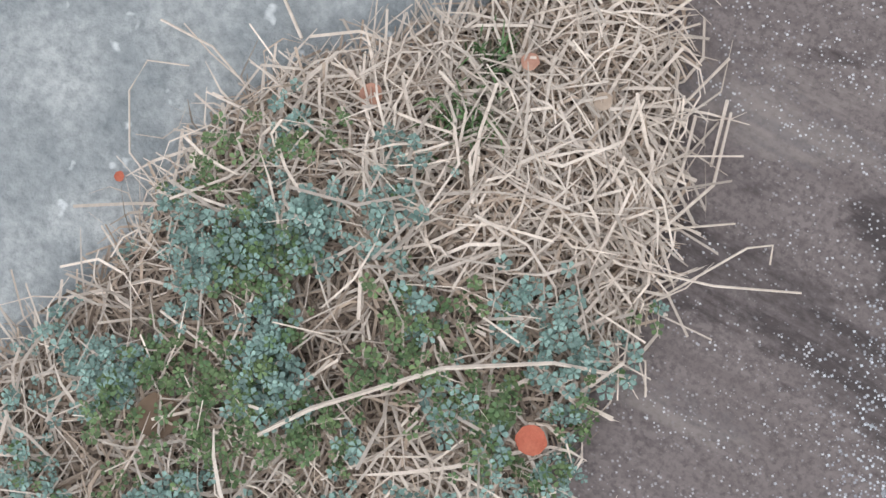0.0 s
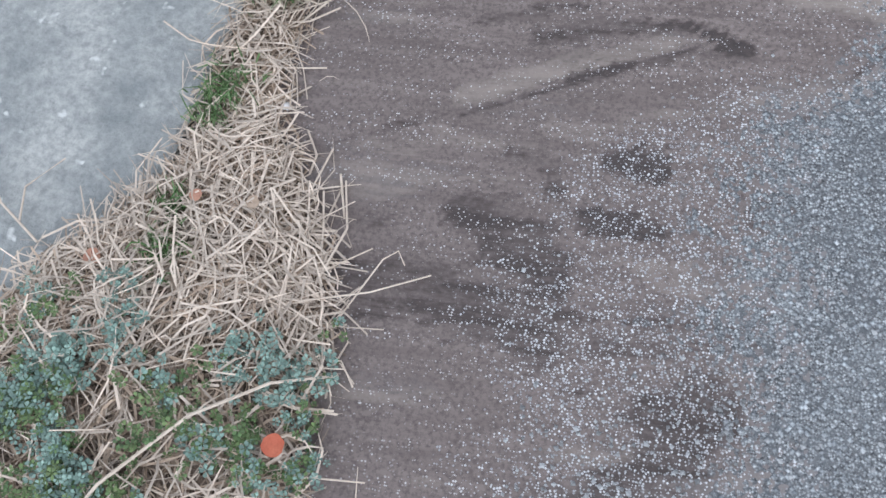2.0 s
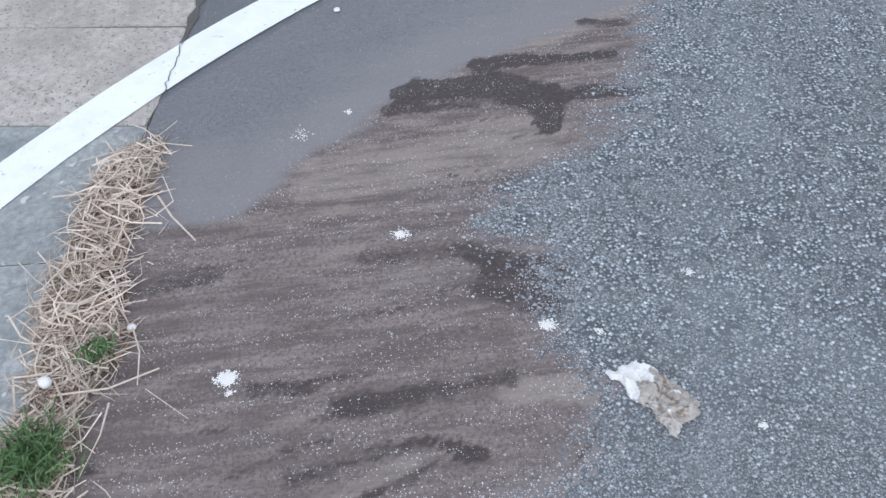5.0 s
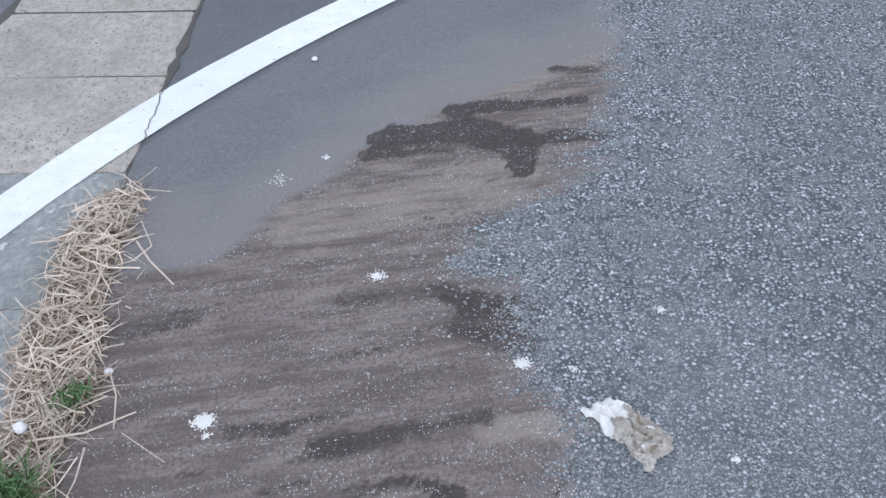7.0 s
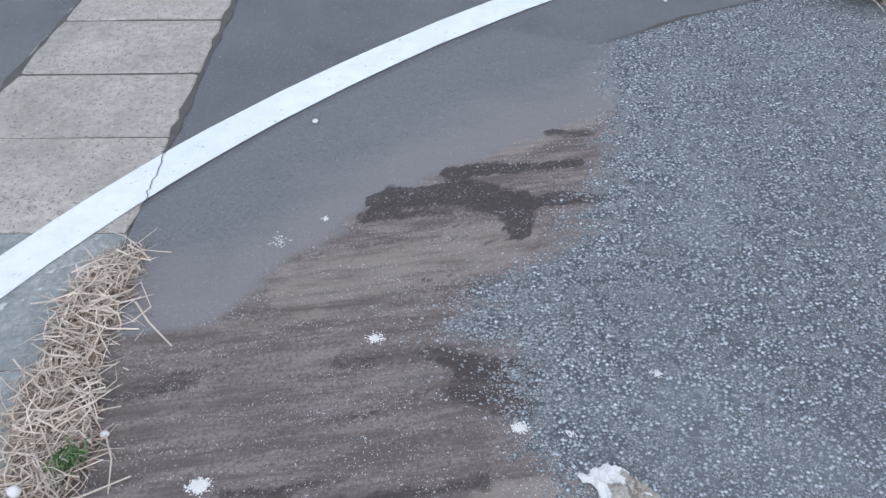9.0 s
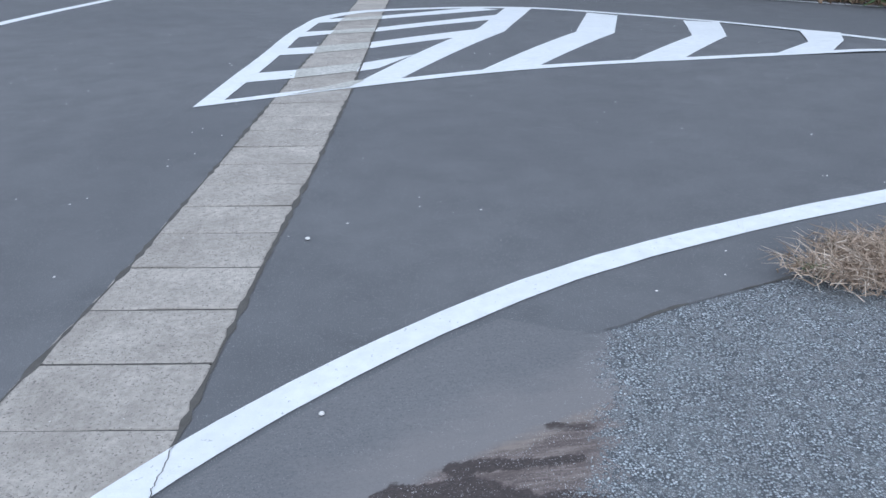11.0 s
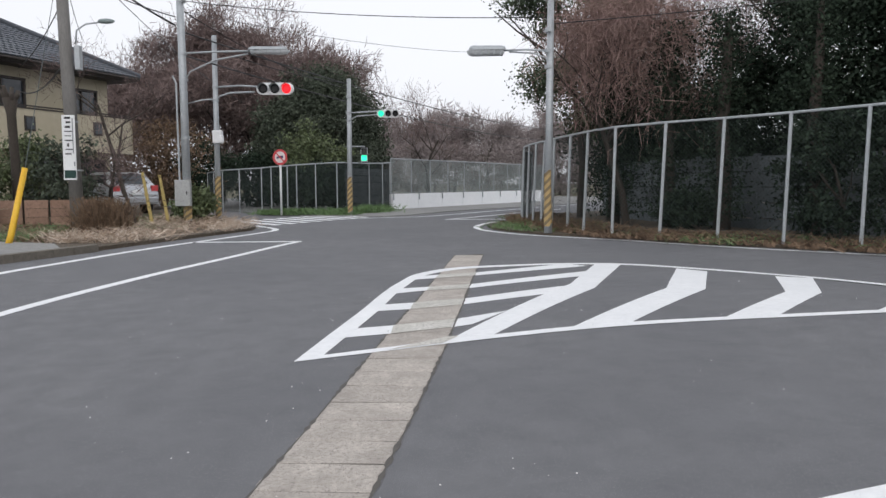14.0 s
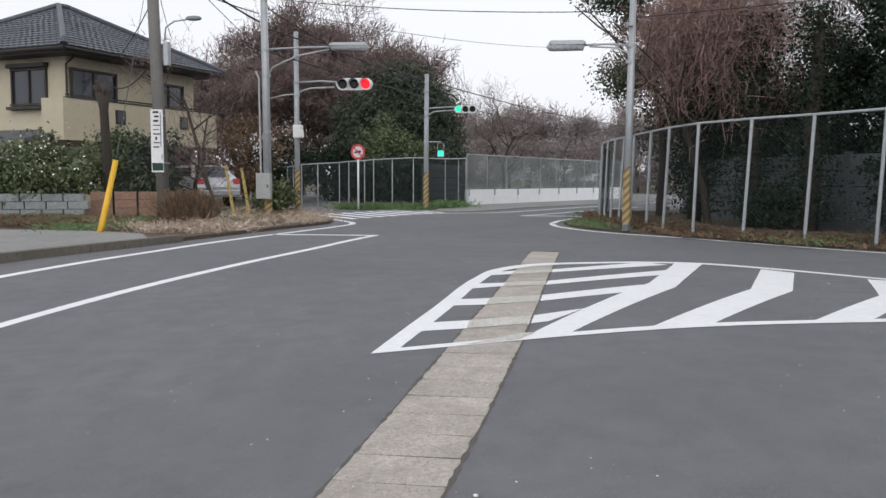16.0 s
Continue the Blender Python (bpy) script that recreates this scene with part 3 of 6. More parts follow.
def banded(r0, r1, z0, z1, parent):
    """Slanting yellow and black guard sheet round the foot of a pole."""
    n = 12
    turns = 7
    for k, m in ((0, STRIPE_TAN), (1, STRIPE_DARK)):
        for j in range(turns):
            s = Shape()
            za, zb = z0 + (z1 - z0) * (j + 0.55 * k) / turns, z0 + (z1 - z0) * (j + (0.55 if k == 0 else 1.0)) / turns
            verts = []
            for i in range(n + 1):
                an = 2 * math.pi * i / n
                sl = 0.10 * math.cos(an)
                for z in (za, zb):
                    zz = min(z1, max(z0, z + sl))
                    r = r0 + (r1 - r0) * (zz - z0) / (z1 - z0)
                    verts.append((r * math.cos(an), r * math.sin(an), zz))
            s.add(verts, [(2 * i, 2 * i + 2, 2 * i + 3, 2 * i + 1) for i in range(n)])
            part("guard_band", s, m, parent, "faded yellow band" if k == 0 else "black band")


def tube_lamp(parent, x0, x1, y, z, dirn):
    """Long enclosed street lamp: a housing over a clear cover with a rounded end."""
    ln = abs(x1 - x0)
    cx = (x0 + x1) / 2
    s = Shape()
    rows = []
    for i, (t, k) in enumerate(((-0.5, 0.35), (-0.47, 0.8), (-0.4, 1), (0.4, 1), (0.46, 0.85), (0.5, 0.3))):
        x = cx + dirn * t * ln
        rows.append([(x, y + 0.16 * k * math.cos(a), z + 0.02 + 0.11 * k * max(0, math.sin(a)) + 0.012) for a in np.linspace(0, math.pi, 9)])
    part("lamp_housing", s.sheet(rows), STEEL, parent, smooth=True)
    s = Shape()
    rows = []
    for t, k in ((-0.46, 0.3), (-0.42, 0.9), (0.38, 1), (0.47, 0.9), (0.53, 0.55), (0.55, 0.1)):
        x = cx + dirn * t * ln
        rows.append([(x, y + 0.145 * k * math.cos(a), z + 0.02 + 0.12 * k * math.sin(a)) for a in np.linspace(math.pi, 2 * math.pi, 9)])
    part("lamp_cover", s.sheet(rows), CLEAR, parent, "clear ribbed lamp cover", smooth=True)
    for i in range(5):
        x = cx + (i - 2) * ln * 0.17
        part("cover_clip", Shape().box((x, y - 0.15, z - 0.02), (0.02, 0.02, 0.12)), STEEL, parent)


def arm(parent, pts, r=0.03, name="arm"):
    return part(name, Shape().tube(pts, r, 8), STEEL, parent, smooth=True)


def clamp(parent, z, r):
    part("clamp", Shape().tube([(0, 0, z - 0.04), (0, 0, z + 0.04)], r + 0.012, 12), STEEL, parent)


def signal_head(parent, cx, y, z, width, lit, hood=True, yaw=0):
    """A flat three-lamp head seen from its front (towards -y)."""
    m = pose(cx, y, z, 0, 0, yaw)
    h = width * 0.31
    s = Shape()
    outline = []
    for a in np.linspace(-math.pi / 2, math.pi / 2, 9):
        outline.append((width / 2 - h / 2 + h / 2 * math.cos(a), h / 2 * math.sin(a)))
    for a in np.linspace(math.pi / 2, 3 * math.pi / 2, 9):
        outline.append((-width / 2 + h / 2 + h / 2 * math.cos(a), h / 2 * math.sin(a)))
    n = len(outline)
    v = [m @ Vector((x, -0.06, zz)) for x, zz in outline] + [m @ Vector((x, 0.08, zz)) for x, zz in outline]
    s.add(v, [tuple(range(n)), tuple(range(2 * n - 1, n - 1, -1))] + [(i, (i + 1) % n, (i + 1) % n + n, i + n) for i in range(n)])
    body = part("signal_head", s, WHITE, parent, "pale grey three-lamp signal head")
    for k in range(3):
        x = (k - 1) * width * 0.315
        on = (k == 2 and lit == "red") or (k == 0 and lit == "green")
        r = h * 0.40
        disc = [m @ Vector((x + r * math.cos(t), -0.063, r * math.sin(t))) for t in np.linspace(0, 2 * math.pi, 17)[:-1]]
        bulge = [m @ Vector((x + 0.6 * r * math.cos(t), -0.085, 0.6 * r * math.sin(t))) for t in np.linspace(0, 2 * math.pi, 17)[:-1]]
        mtl = (RED_LIGHT if lit == "red" else GREEN_LIGHT) if on else DARK
        part("lens", Shape().add(disc + bulge, [tuple(range(31, 15, -1))] + [(i, i + 16, (i + 1) % 16 + 16, (i + 1) % 16) for i in range(16)]), mtl, body, ("lit " + lit + " lens") if on else "dark unlit lens")
        hoodv = []
        for t in np.linspace(-0.25 * math.pi, 1.25 * math.pi, 13):
            for yy, rr in ((-0.06, r * 1.08), (-0.30 if t > 0 and t < math.pi else -0.16, r * 1.08)):
                hoodv.append(m @ Vector((x + rr * math.cos(t), yy, rr * math.sin(t))))
        part("hood", Shape().add(hoodv, [(2 * i, 2 * i + 1, 2 * i + 3, 2 * i + 2) for i in range(12)]), STEEL if not on else WHITE, body)
    return body


# concrete utility pole with a sign board and a small lamp
G = TOP + 0.07
p0 = thing("utility_pole", (-8.295, 19.786, G), "grey concrete utility pole with a tall white sign board", "utility pole")
p0.scale = (0.887, 0.887, 0.901)
part("shaft", Shape().tube([(0, 0, 0), (-0.12, 0, 4), (-0.25, 0, 8.2)], [0.175, 0.16, 0.135], 16), POLE_CONCRETE, p0, smooth=True)
bd = part("sign_board", Shape().box((-0.07, -0.2, 2.1), (0.34, 0.03, 1.66)), WHITE, p0, "white enamel board with black markings", bevel=0.01)
part("board_foot", Shape().box((-0.06, -0.219, 1.42), (0.3, 0.008, 0.2)), mat("board_green", (0.02, 0.05, 0.045), (0.03, 0.07, 0.06)), bd)
s = Shape()
for k, (w, hgt) in enumerate(((0.16, 0.1), (0.12, 0.09), (0.14, 0.1), (0.2, 0.05), (0.16, 0.04), (0.2, 0.06), (0.05, 0.16), (0.18, 0.05), (0.16, 0.06))):
    s.box((-0.09 + 0.02 * (k % 2), -0.219, 2.86 - 0.115 * k), (w, 0.006, hgt * 0.55))
part("marking", s, DARK, bd)
part("marking", Shape().box((0.04, -0.219, 2.4), (0.025, 0.006, 0.9)).box((0.06, -0.219, 1.68), (0.03, 0.006, 0.12)), BLOCK, bd)
part("strap", Shape().tube([(-0.04, 0, 1.5), (-0.04, 0, 1.54)], 0.215, 16), STEEL, p0)
part("strap", Shape().tube([(-0.1, 0, 2.75), (-0.1, 0, 2.79)], 0.205, 16), STEEL, p0)
part("control_box", Shape().box((0.19, -0.02, 4.4), (0.14, 0.2, 0.62)), STEEL, p0, bevel=0.015)
arm(p0, [(0.12, 0, 4.75), (0.16, 0, 5.1), (0.4, 0, 5.26), (0.75, 0, 5.3)], 0.022)
s = Shape()
s.sheet([[(0.72 + 0.44 * t, 0.10 * k * math.cos(a), 5.3 + 0.07 * k * math.sin(a) + 0.03) for a in np.linspace(0, 2 * math.pi, 11)] for t, k in ((0, 0.25), (0.15, 0.8), (0.5, 1), (0.85, 0.75), (1, 0.1))])
part("lamp_head", s, mat("lamp_green", (0.2, 0.25, 0.25), (0.27, 0.31, 0.31)), p0, "small grey-green lamp head", smooth=True)
part("insulator", Shape().tube([(-0.5, 0, 6.1), (-0.2, 0, 6.0)], [0.05, 0.05], 8).tube([(-0.75, 0, 6.12), (-0.5, 0, 6.1)], [0.09, 0.09], 8), DARK, p0)

# steel pole with a long street lamp
p2 = thing("street_lamp", (-6.209, 21.506, G), "tall galvanised pole with a long street lamp on an arm", "street lamp", "street lamps")
p2.scale = (0.83, 0.83, 0.852)
part("pole", Shape().tube([(0, 0, 0), (-0.02, 0, 4), (-0.06, 0, 7.6)], [0.13, 0.12, 0.105], 16), STEEL, p2, smooth=True)
banded(0.134, 0.131, 0.1, 1.35, p2)
arm(p2, [(0, 0, 5.08), (1.0, -0.05, 5.12), (2.15, -0.1, 5.13)], 0.03)
arm(p2, [(0.05, 0, 4.3), (0.2, 0, 4.55), (1.0, -0.05, 4.88), (2.0, -0.1, 5.05)], 0.025, "stay")
tube_lamp(p2, 2.0, 3.2, -0.1, 5.12, 1)
part("conduit", Shape().tube([(-0.2, -0.06, 0.9), (-0.22, -0.06, 4.2), (-0.32, -0.06, 4.42)], 0.03, 8), STEEL, p2)
bx = part("meter_box", Shape().box((-0.06, -0.22, 0.95), (0.46, 0.24, 0.78)), mat("box_grey", (0.36, 0.37, 0.37), (0.43, 0.44, 0.44), 2, (0.28, 0.28, 0.27), 12), p2, "pale grey cabinet on the pole", bevel=0.02)
part("latch", Shape().box((0.08, -0.35, 0.95), (0.03, 0.03, 0.1)), DARK, bx)
for z in (5.08, 4.3, 2.6, 6.6):
    clamp(p2, z, 0.118)
arm(p2, [(0, 0.05, 3.6), (0.55, 0.05, 3.72), (0.9, 0.05, 3.74)], 0.02)

# signal pole at the crossing, red
p1 = thing("traffic_signal", (-5.841, 23.222, G), "traffic signal showing red on a galvanised pole", "traffic light", "traffic signals")
p1.scale = (0.832, 0.832, 0.86)
part("pole", Shape().tube([(0, 0, 0), (0.0, 0, 5.9)], [0.095, 0.08], 14), STEEL, p1, smooth=True)
banded(0.1, 0.097, 0.12, 1.45, p1)
arm(p1, [(0, 0, 4.28), (0.8, -0.02, 4.32), (1.5, -0.05, 4.28)], 0.03)
arm(p1, [(0.0, 0, 3.85), (0.15, 0, 4.0), (0.5, 0, 4.1), (1.3, -0.05, 4.12)], 0.03, "stay")
signal_head(p1, 1.98, -0.1, 4.21, 1.22, "red")
part("controller", Shape().box((0.06, -0.1, 2.7), (0.3, 0.26, 0.42)).box((0.2, -0.2, 2.62), (0.14, 0.16, 0.24)), WHITE, p1, "white control box", bevel=0.03)
for z in (4.28, 3.85, 5.1, 2.5, 2.9):
    clamp(p1, z, 0.088)

# signal pole across, green
p3 = thing("traffic_signal", (-2.652, 28.302, TOP + 0.03), "traffic signal showing green with a walk signal below", "traffic light", "traffic signals")
p3.scale = (0.887, 0.887, 0.923)
part("pole", Shape().tube([(0, 0, 0), (0.02, 0, 4.95)], [0.095, 0.08], 14), STEEL, p3, smooth=True)
banded(0.1, 0.097, 0.1, 1.4, p3)
arm(p3, [(0, 0, 3.72), (1.1, 0, 3.78)], 0.025)
arm(p3, [(0, 0, 3.45), (0.3, 0, 3.6), (1.1, 0, 3.66)], 0.022, "stay")
signal_head(p3, 1.5, -0.05, 3.68, 0.86, "green")
arm(p3, [(0, 0, 2.5), (0.6, -0.05, 2.5)], 0.022)
ped = part("walk_signal", Shape().box((0.57, -0.08, 2.2), (0.26, 0.18, 0.52)), STEEL, p3, "two-lamp walk signal showing green", bevel=0.02)
part("lens", Shape().box((0.57, -0.175, 2.08), (0.2, 0.012, 0.2)), GREEN_LIGHT, ped, "lit green walk lens")
part("lens", Shape().box((0.57, -0.175, 2.32), (0.2, 0.012, 0.2)), DARK, ped)
for z in (2.46, 2.205):
    part("hood", Shape().box((0.57, -0.22, z), (0.28, 0.14, 0.015)), DARK, ped)
for z in (3.72, 3.45, 2.5, 4.3):
    clamp(p3, z, 0.088)

# round no-entry-for-lorries sign
sg = thing("road_sign", (-5.038, 28.656, TOP + 0.03), "round red-rimmed traffic sign on a white post", "road sign")
sg.scale = (0.887, 0.887, 0.965)
part("post", Shape().tube([(0, 0, 0), (0, 0, 2.3)], 0.04, 10), WHITE, sg, smooth=True)
disc = part("disc", Shape().tube([(0, -0.045, 2.05), (0, -0.058, 2.05)], 0.28, 28), RED, sg, "red-rimmed disc")
part("face", Shape().tube([(0, -0.058, 2.05), (0, -0.062, 2.05)], 0.2, 28), mat("sign_face", (0.62, 0.55, 0.55), (0.7, 0.64, 0.63)), disc)
part("symbol", Shape().box((0.02, -0.064, 2.06), (0.2, 0.006, 0.09)).box((-0.1, -0.064, 2.03), (0.07, 0.006, 0.06)), mat("sign_blue", (0.05, 0.05, 0.12), (0.07, 0.07, 0.15)), disc)
part("slash", Shape().box((0, 0, 0), (0.4, 0.006, 0.045), pose(0, -0.068, 2.05, 0, 45, 0)), RED, disc)

# street lamp on the right verge
p4 = thing("street_lamp", (2.384, 16.960, TOP + 0.05), "galvanised pole with a long street lamp over the road", "street lamp", "street lamps")
p4.scale = (0.883, 0.883, 0.906)
part("pole", Shape().tube([(0, 0, 0), (0.05, 0, 5.15)], [0.095, 0.075], 14), STEEL, p4, smooth=True)
banded(0.1, 0.096, 0.15, 1.42, p4)
arm(p4, [(0.02, 0, 4.05), (-0.5, 0, 4.08), (-1.05, 0, 4.06)], 0.022)
arm(p4, [(0.02, 0, 3.7), (-0.06, 0, 3.9), (-0.35, 0, 4.0), (-0.9, 0, 4.03)], 0.018, "stay")
tube_lamp(p4, -1.82, -0.98, 0, 4.03, -1)
for z in (4.05, 3.7, 4.5):
    clamp(p4, z, 0.08)
part("bracket", Shape().box((0.0, -0.1, 4.6), (0.08, 0.12, 0.3)), STEEL, p4)

# yellow guy-wire sleeve and stakes
gw = thing("guy_wire", (-7.25, 14.4, TOP + 0.09), "slanting guy wire in a bright yellow plastic sleeve", "guy wire")
part("sleeve", Shape().tube([(-0.02, 0, 0), (0.02, 0.02, 0.15), (0.27, 0.1, 1.3)], [0.055, 0.055, 0.048], 10), YELLOW, gw, smooth=True)
part("wire", Shape().tube([(0.27, 0.1, 1.28), (-2.3, 7.6, 6.1)], 0.008, 5), WIRE, gw)
for k, (x, y, dx, hgt, m) in enumerate(((-6.72, 20.3, -0.21, 1.32, STAKE), (-6.42, 20.6, -0.2, 1.26, STAKE), (-6.95, 19.9, -0.36, 1.12, BARK))):
    st = thing("garden_stake", (x, y, G), "leaning weathered bamboo stake in the verge", "stake", "stakes in the verge")
    part("cane", Shape().tube([(0, 0, -0.02), (dx, 0, hgt)], [0.045, 0.035], 8), m, st)
    part("knot", Shape().tube([(dx * 0.6, 0, hgt * 0.6 - 0.02), (dx * 0.6, 0, hgt * 0.6 + 0.02)], 0.05, 8), m, st)

# ---- overhead wires ----


def cable(pts_a, pts_b, sag, r, label="thin black sagging overhead cable"):
    a, b = Vector(pts_a), Vector(pts_b)
    pts = [a.lerp(b, t) - Vector((0, 0, sag * 4 * t * (1 - t))) for t in np.linspace(0, 1, 17)]
    ob = part("overhead_cable", Shape().tube(pts, r, 5, False), DARK)
    return tagged(ob, label, "cable", "overhead cables")


cable((-8.677, 19.786, 7.265), (-6.375, 21.506, 5.525), 0.15, 0.025)
cable((-8.632, 19.786, 6.555), (-6.375, 21.506, 5.732), 0.1, 0.015)
cable((-16, 19, 7.6), (-8.632, 19.786, 6.289), 0.2, 0.015)
cable((-6.334, 21.506, 5.981), (-2.652, 28.302, 4.693), 0.25, 0.012)
cable((-5.891, 23.222, 5.243), (-2.652, 28.302, 4.87), 0.15, 0.012)
cable((-6.334, 21.506, 5.4), (10, 62, 5.4), 0.5, 0.02)
cable((-6.334, 21.506, 4.819), (10, 62, 4.6), 0.5, 0.02)
cable((-6.334, 21.506, 6.147), (2.428, 16.96, 4.811), 0.15, 0.01)
cable((2.428, 16.96, 4.678), (14, 16, 5.8), 0.1, 0.01)
cable((-6.334, 21.506, 5.898), (2, 38, 7.4), 0.2, 0.008)
cable((-12.9, 27, 4.5), (-8.544, 19.786, 4.249), 0.25, 0.02)

cable((-6.251, 21.506, 6.23), (-22, 12, 9.5), 0.5, 0.014)
cable((-8.499, 19.786, 7.176), (-8.3, 38, 5.2), 0.3, 0.012)
cable((-8.499, 19.786, 6.91), (-16, 40, 8.2), 0.3, 0.012)
cable((-8.455, 19.786, 5.757), (-13.2, 27.5, 5.3), 0.2, 0.014)

# ---- house ----
house = thing("house", (-14.35, 26.7, 0.22), "two-storey cream stucco house with a dark tiled hip roof", "house", turn=math.degrees(math.atan2(0.945, 0.328)))
W_, D_ = 7.6, 8.2
part("wall", Shape().box((W_ / 2, D_ / 2, 2.75), (W_ - 1.2, D_ - 1.2, 5.5)), STUCCO, house)
# balcony along the road side
bal = part("balcony", Shape().box((W_ / 2 - 0.1, 0.02, 3.22), (W_ + 0.2, 0.16, 1.38)).box((-0.12, 0.5, 3.22), (0.16, 0.8, 1.38)).box((W_ - 0.08, 0.35, 3.3), (0.16, 0.82, 1.2)).box((W_ / 2 - 0.05, 0.45, 2.62), (W_ - 0.1, 0.75, 0.12)), STUCCO, house, "cream solid-fronted balcony")
part("rail", Shape().box((W_ / 2, 0.02, 4.02), (W_, 0.05, 0.05)).box((W_ / 2, 0.02, 3.93), (W_, 0.2, 0.05)), TRIM, bal)
for x in (2.3, 5.6):
    w = part("window", Shape().box((x, -0.07, 3.42), (0.46, 0.04, 0.5)), TRIM, house, "small dark grille in the balcony front")
    part("pane", Shape().box((x, -0.095, 3.42), (0.34, 0.02, 0.38)), glass, w)


def window(x, y, z, w, h, along="x", name="window"):
    """Framed window with a middle post, on the wall along x or y."""
    m = Matrix.Translation((x, y, z)) @ (Matrix() if along == "x" else Matrix.Rotation(-math.pi / 2, 4, "Z"))
    fr = Shape()
    for c, sz in (((0, 0, h / 2), (w + 0.1, 0.12, 0.08)), ((0, 0, -h / 2), (w + 0.14, 0.16, 0.08)), ((-w / 2, 0, 0), (0.07, 0.12, h)), ((w / 2, 0, 0), (0.07, 0.12, h)), ((0, 0, 0), (0.06, 0.09, h))):
        fr.box(c, sz, m)
    win = part(name, fr, TRIM, house, "dark-framed sliding window")
    for k in (-1, 1):
        part("pane", Shape().box((k * w / 4, 0.02, 0), (w / 2 - 0.06, 0.02, h - 0.06), m), glass, win)
    return win


window(1.75, 0.57, 4.35, 2.0, 1.25)
window(5.5, 0.57, 4.3, 1.6, 1.2)
window(3.2, 0.57, 1.3, 2.4, 1.9)
window(6.0, 0.57, 1.3, 1.2, 1.9)
window(0.57, 2.3, 4.4, 1.6, 1.2, "y")
window(0.57, 5.6, 4.4, 1.6, 1.2, "y")
window(0.57, 3.2, 1.3, 2.2, 1.9, "y")
part("shutter_box", Shape().box((0.5, 2.3, 5.12), (0.24, 1.8, 0.14)), TRIM, house)
part("window_ledge", Shape().box((0.5, 2.3, 3.68), (0.3, 1.8, 0.1)), TRIM, house)
part("eave_board", Shape().box((W_ / 2, D_ / 2, 5.42), (W_ + 0.3, D_ + 0.3, 0.1)).box((W_ / 2, -0.18, 5.5), (W_ + 0.4, 0.1, 0.16)).box((-0.18, D_ / 2, 5.5), (0.1, D_ + 0.4, 0.16)).box((W_ + 0.18, D_ / 2, 5.5), (0.1, D_ + 0.4, 0.16)), TRIM, house)
part("gutter", Shape().tube([(-0.25, -0.26, 5.5), (W_ + 0.25, -0.26, 5.5)], 0.06, 8).tube([(-0.26, -0.25, 5.5), (-0.26, D_ + 0.25, 5.5)], 0.06, 8), TRIM, house)
part("downpipe", Shape().tube([(0.5, -0.0, 5.4), (0.5, 0.5, 5.1), (0.5, 0.5, 0)], 0.04, 8), TRIM, house)
# four roof faces laid in overlapping courses
roof = part("roof", Shape().add([(-0.3, -0.3, 5.53), (W_ + 0.3, -0.3, 5.53), (W_ + 0.3, D_ + 0.3, 5.53), (-0.3, D_ + 0.3, 5.53), (W_ / 2 - 0.2, D_ / 2, 7.75), (W_ / 2 + 0.2, D_ / 2, 7.75)], [(0, 1, 5, 4), (1, 2, 5), (2, 3, 4, 5), (3, 0, 4), (3, 2, 1, 0)]), TILE, house, "dark grey tiled hip roof")
corners = [Vector(p) for p in ((-0.3, -0.3, 5.56), (W_ + 0.3, -0.3, 5.56), (W_ + 0.3, D_ + 0.3, 5.56), (-0.3, D_ + 0.3, 5.56))]
apex = [Vector((W_ / 2 - 0.2, D_ / 2, 7.78)), Vector((W_ / 2 + 0.2, D_ / 2, 7.78))]
for f, (a, b, c, d) in enumerate(((corners[0], corners[1], apex[1], apex[0]), (corners[1], corners[2], apex[1], apex[1]), (corners[3], corners[0], apex[0], apex[0]))):
    up = (b - a).cross(d - a).normalized()
    n = 17
    for k in range(n):
        lo0, lo1 = a.lerp(d, k / n), b.lerp(c, k / n)
        hi0, hi1 = a.lerp(d, (k + 1) / n), b.lerp(c, (k + 1) / n)
        m_ = max(2, int((lo1 - lo0).length / 0.28))
        s = Shape()
        rows = [[], [], []]
        for j in range(m_ * 4 + 1):
            t = j / (m_ * 4)
            wv = 0.013 * math.sin(j * math.pi / 2)
            rows[0].append(tuple(lo0.lerp(lo1, t) + up * 0.01))
            rows[1].append(tuple(lo0.lerp(lo1, t) + up * (0.05 + wv)))
            rows[2].append(tuple(hi0.lerp(hi1, t) + up * (0.02 + wv)))
        part("tile_course", s.sheet(rows), TILE, roof)
for a, b in ((corners[0], apex[0]), (corners[1], apex[1]), (corners[3], apex[0]), (apex[0], apex[1])):
    part("ridge", Shape().tube([a + Vector((0, 0, 0.08)), b + Vector((0, 0, 0.1))], 0.1, 8), TILE, roof)
part("finial", Shape().tube([corners[0] + Vector((0, 0, 0.05)), corners[0] + Vector((0.05, 0.05, 0.28))], [0.13, 0.06], 8), TILE, roof)
# lower porch roof on the garden side
pr = part("porch_roof", Shape().add([(-1.3, 0.4, 2.55), (0.62, 0.4, 2.95), (0.62, 4.0, 2.95), (-1.3, 4.0, 2.55), (-1.3, 0.4, 2.43), (0.62, 0.4, 2.83), (0.62, 4.0, 2.83), (-1.3, 4.0, 2.43)], [(0, 1, 2, 3), (7, 6, 5, 4), (0, 4, 5, 1), (1, 5, 6, 2), (2, 6, 7, 3), (3, 7, 4, 0)]), TILE, house)
part("porch_post", Shape().box((-1.1, 0.6, 1.2), (0.14, 0.14, 2.45)), TRIM, house)
part("porch_post", Shape().box((-1.1, 3.8, 1.2), (0.14, 0.14, 2.45)), TRIM, house)

# ---- parked car ----


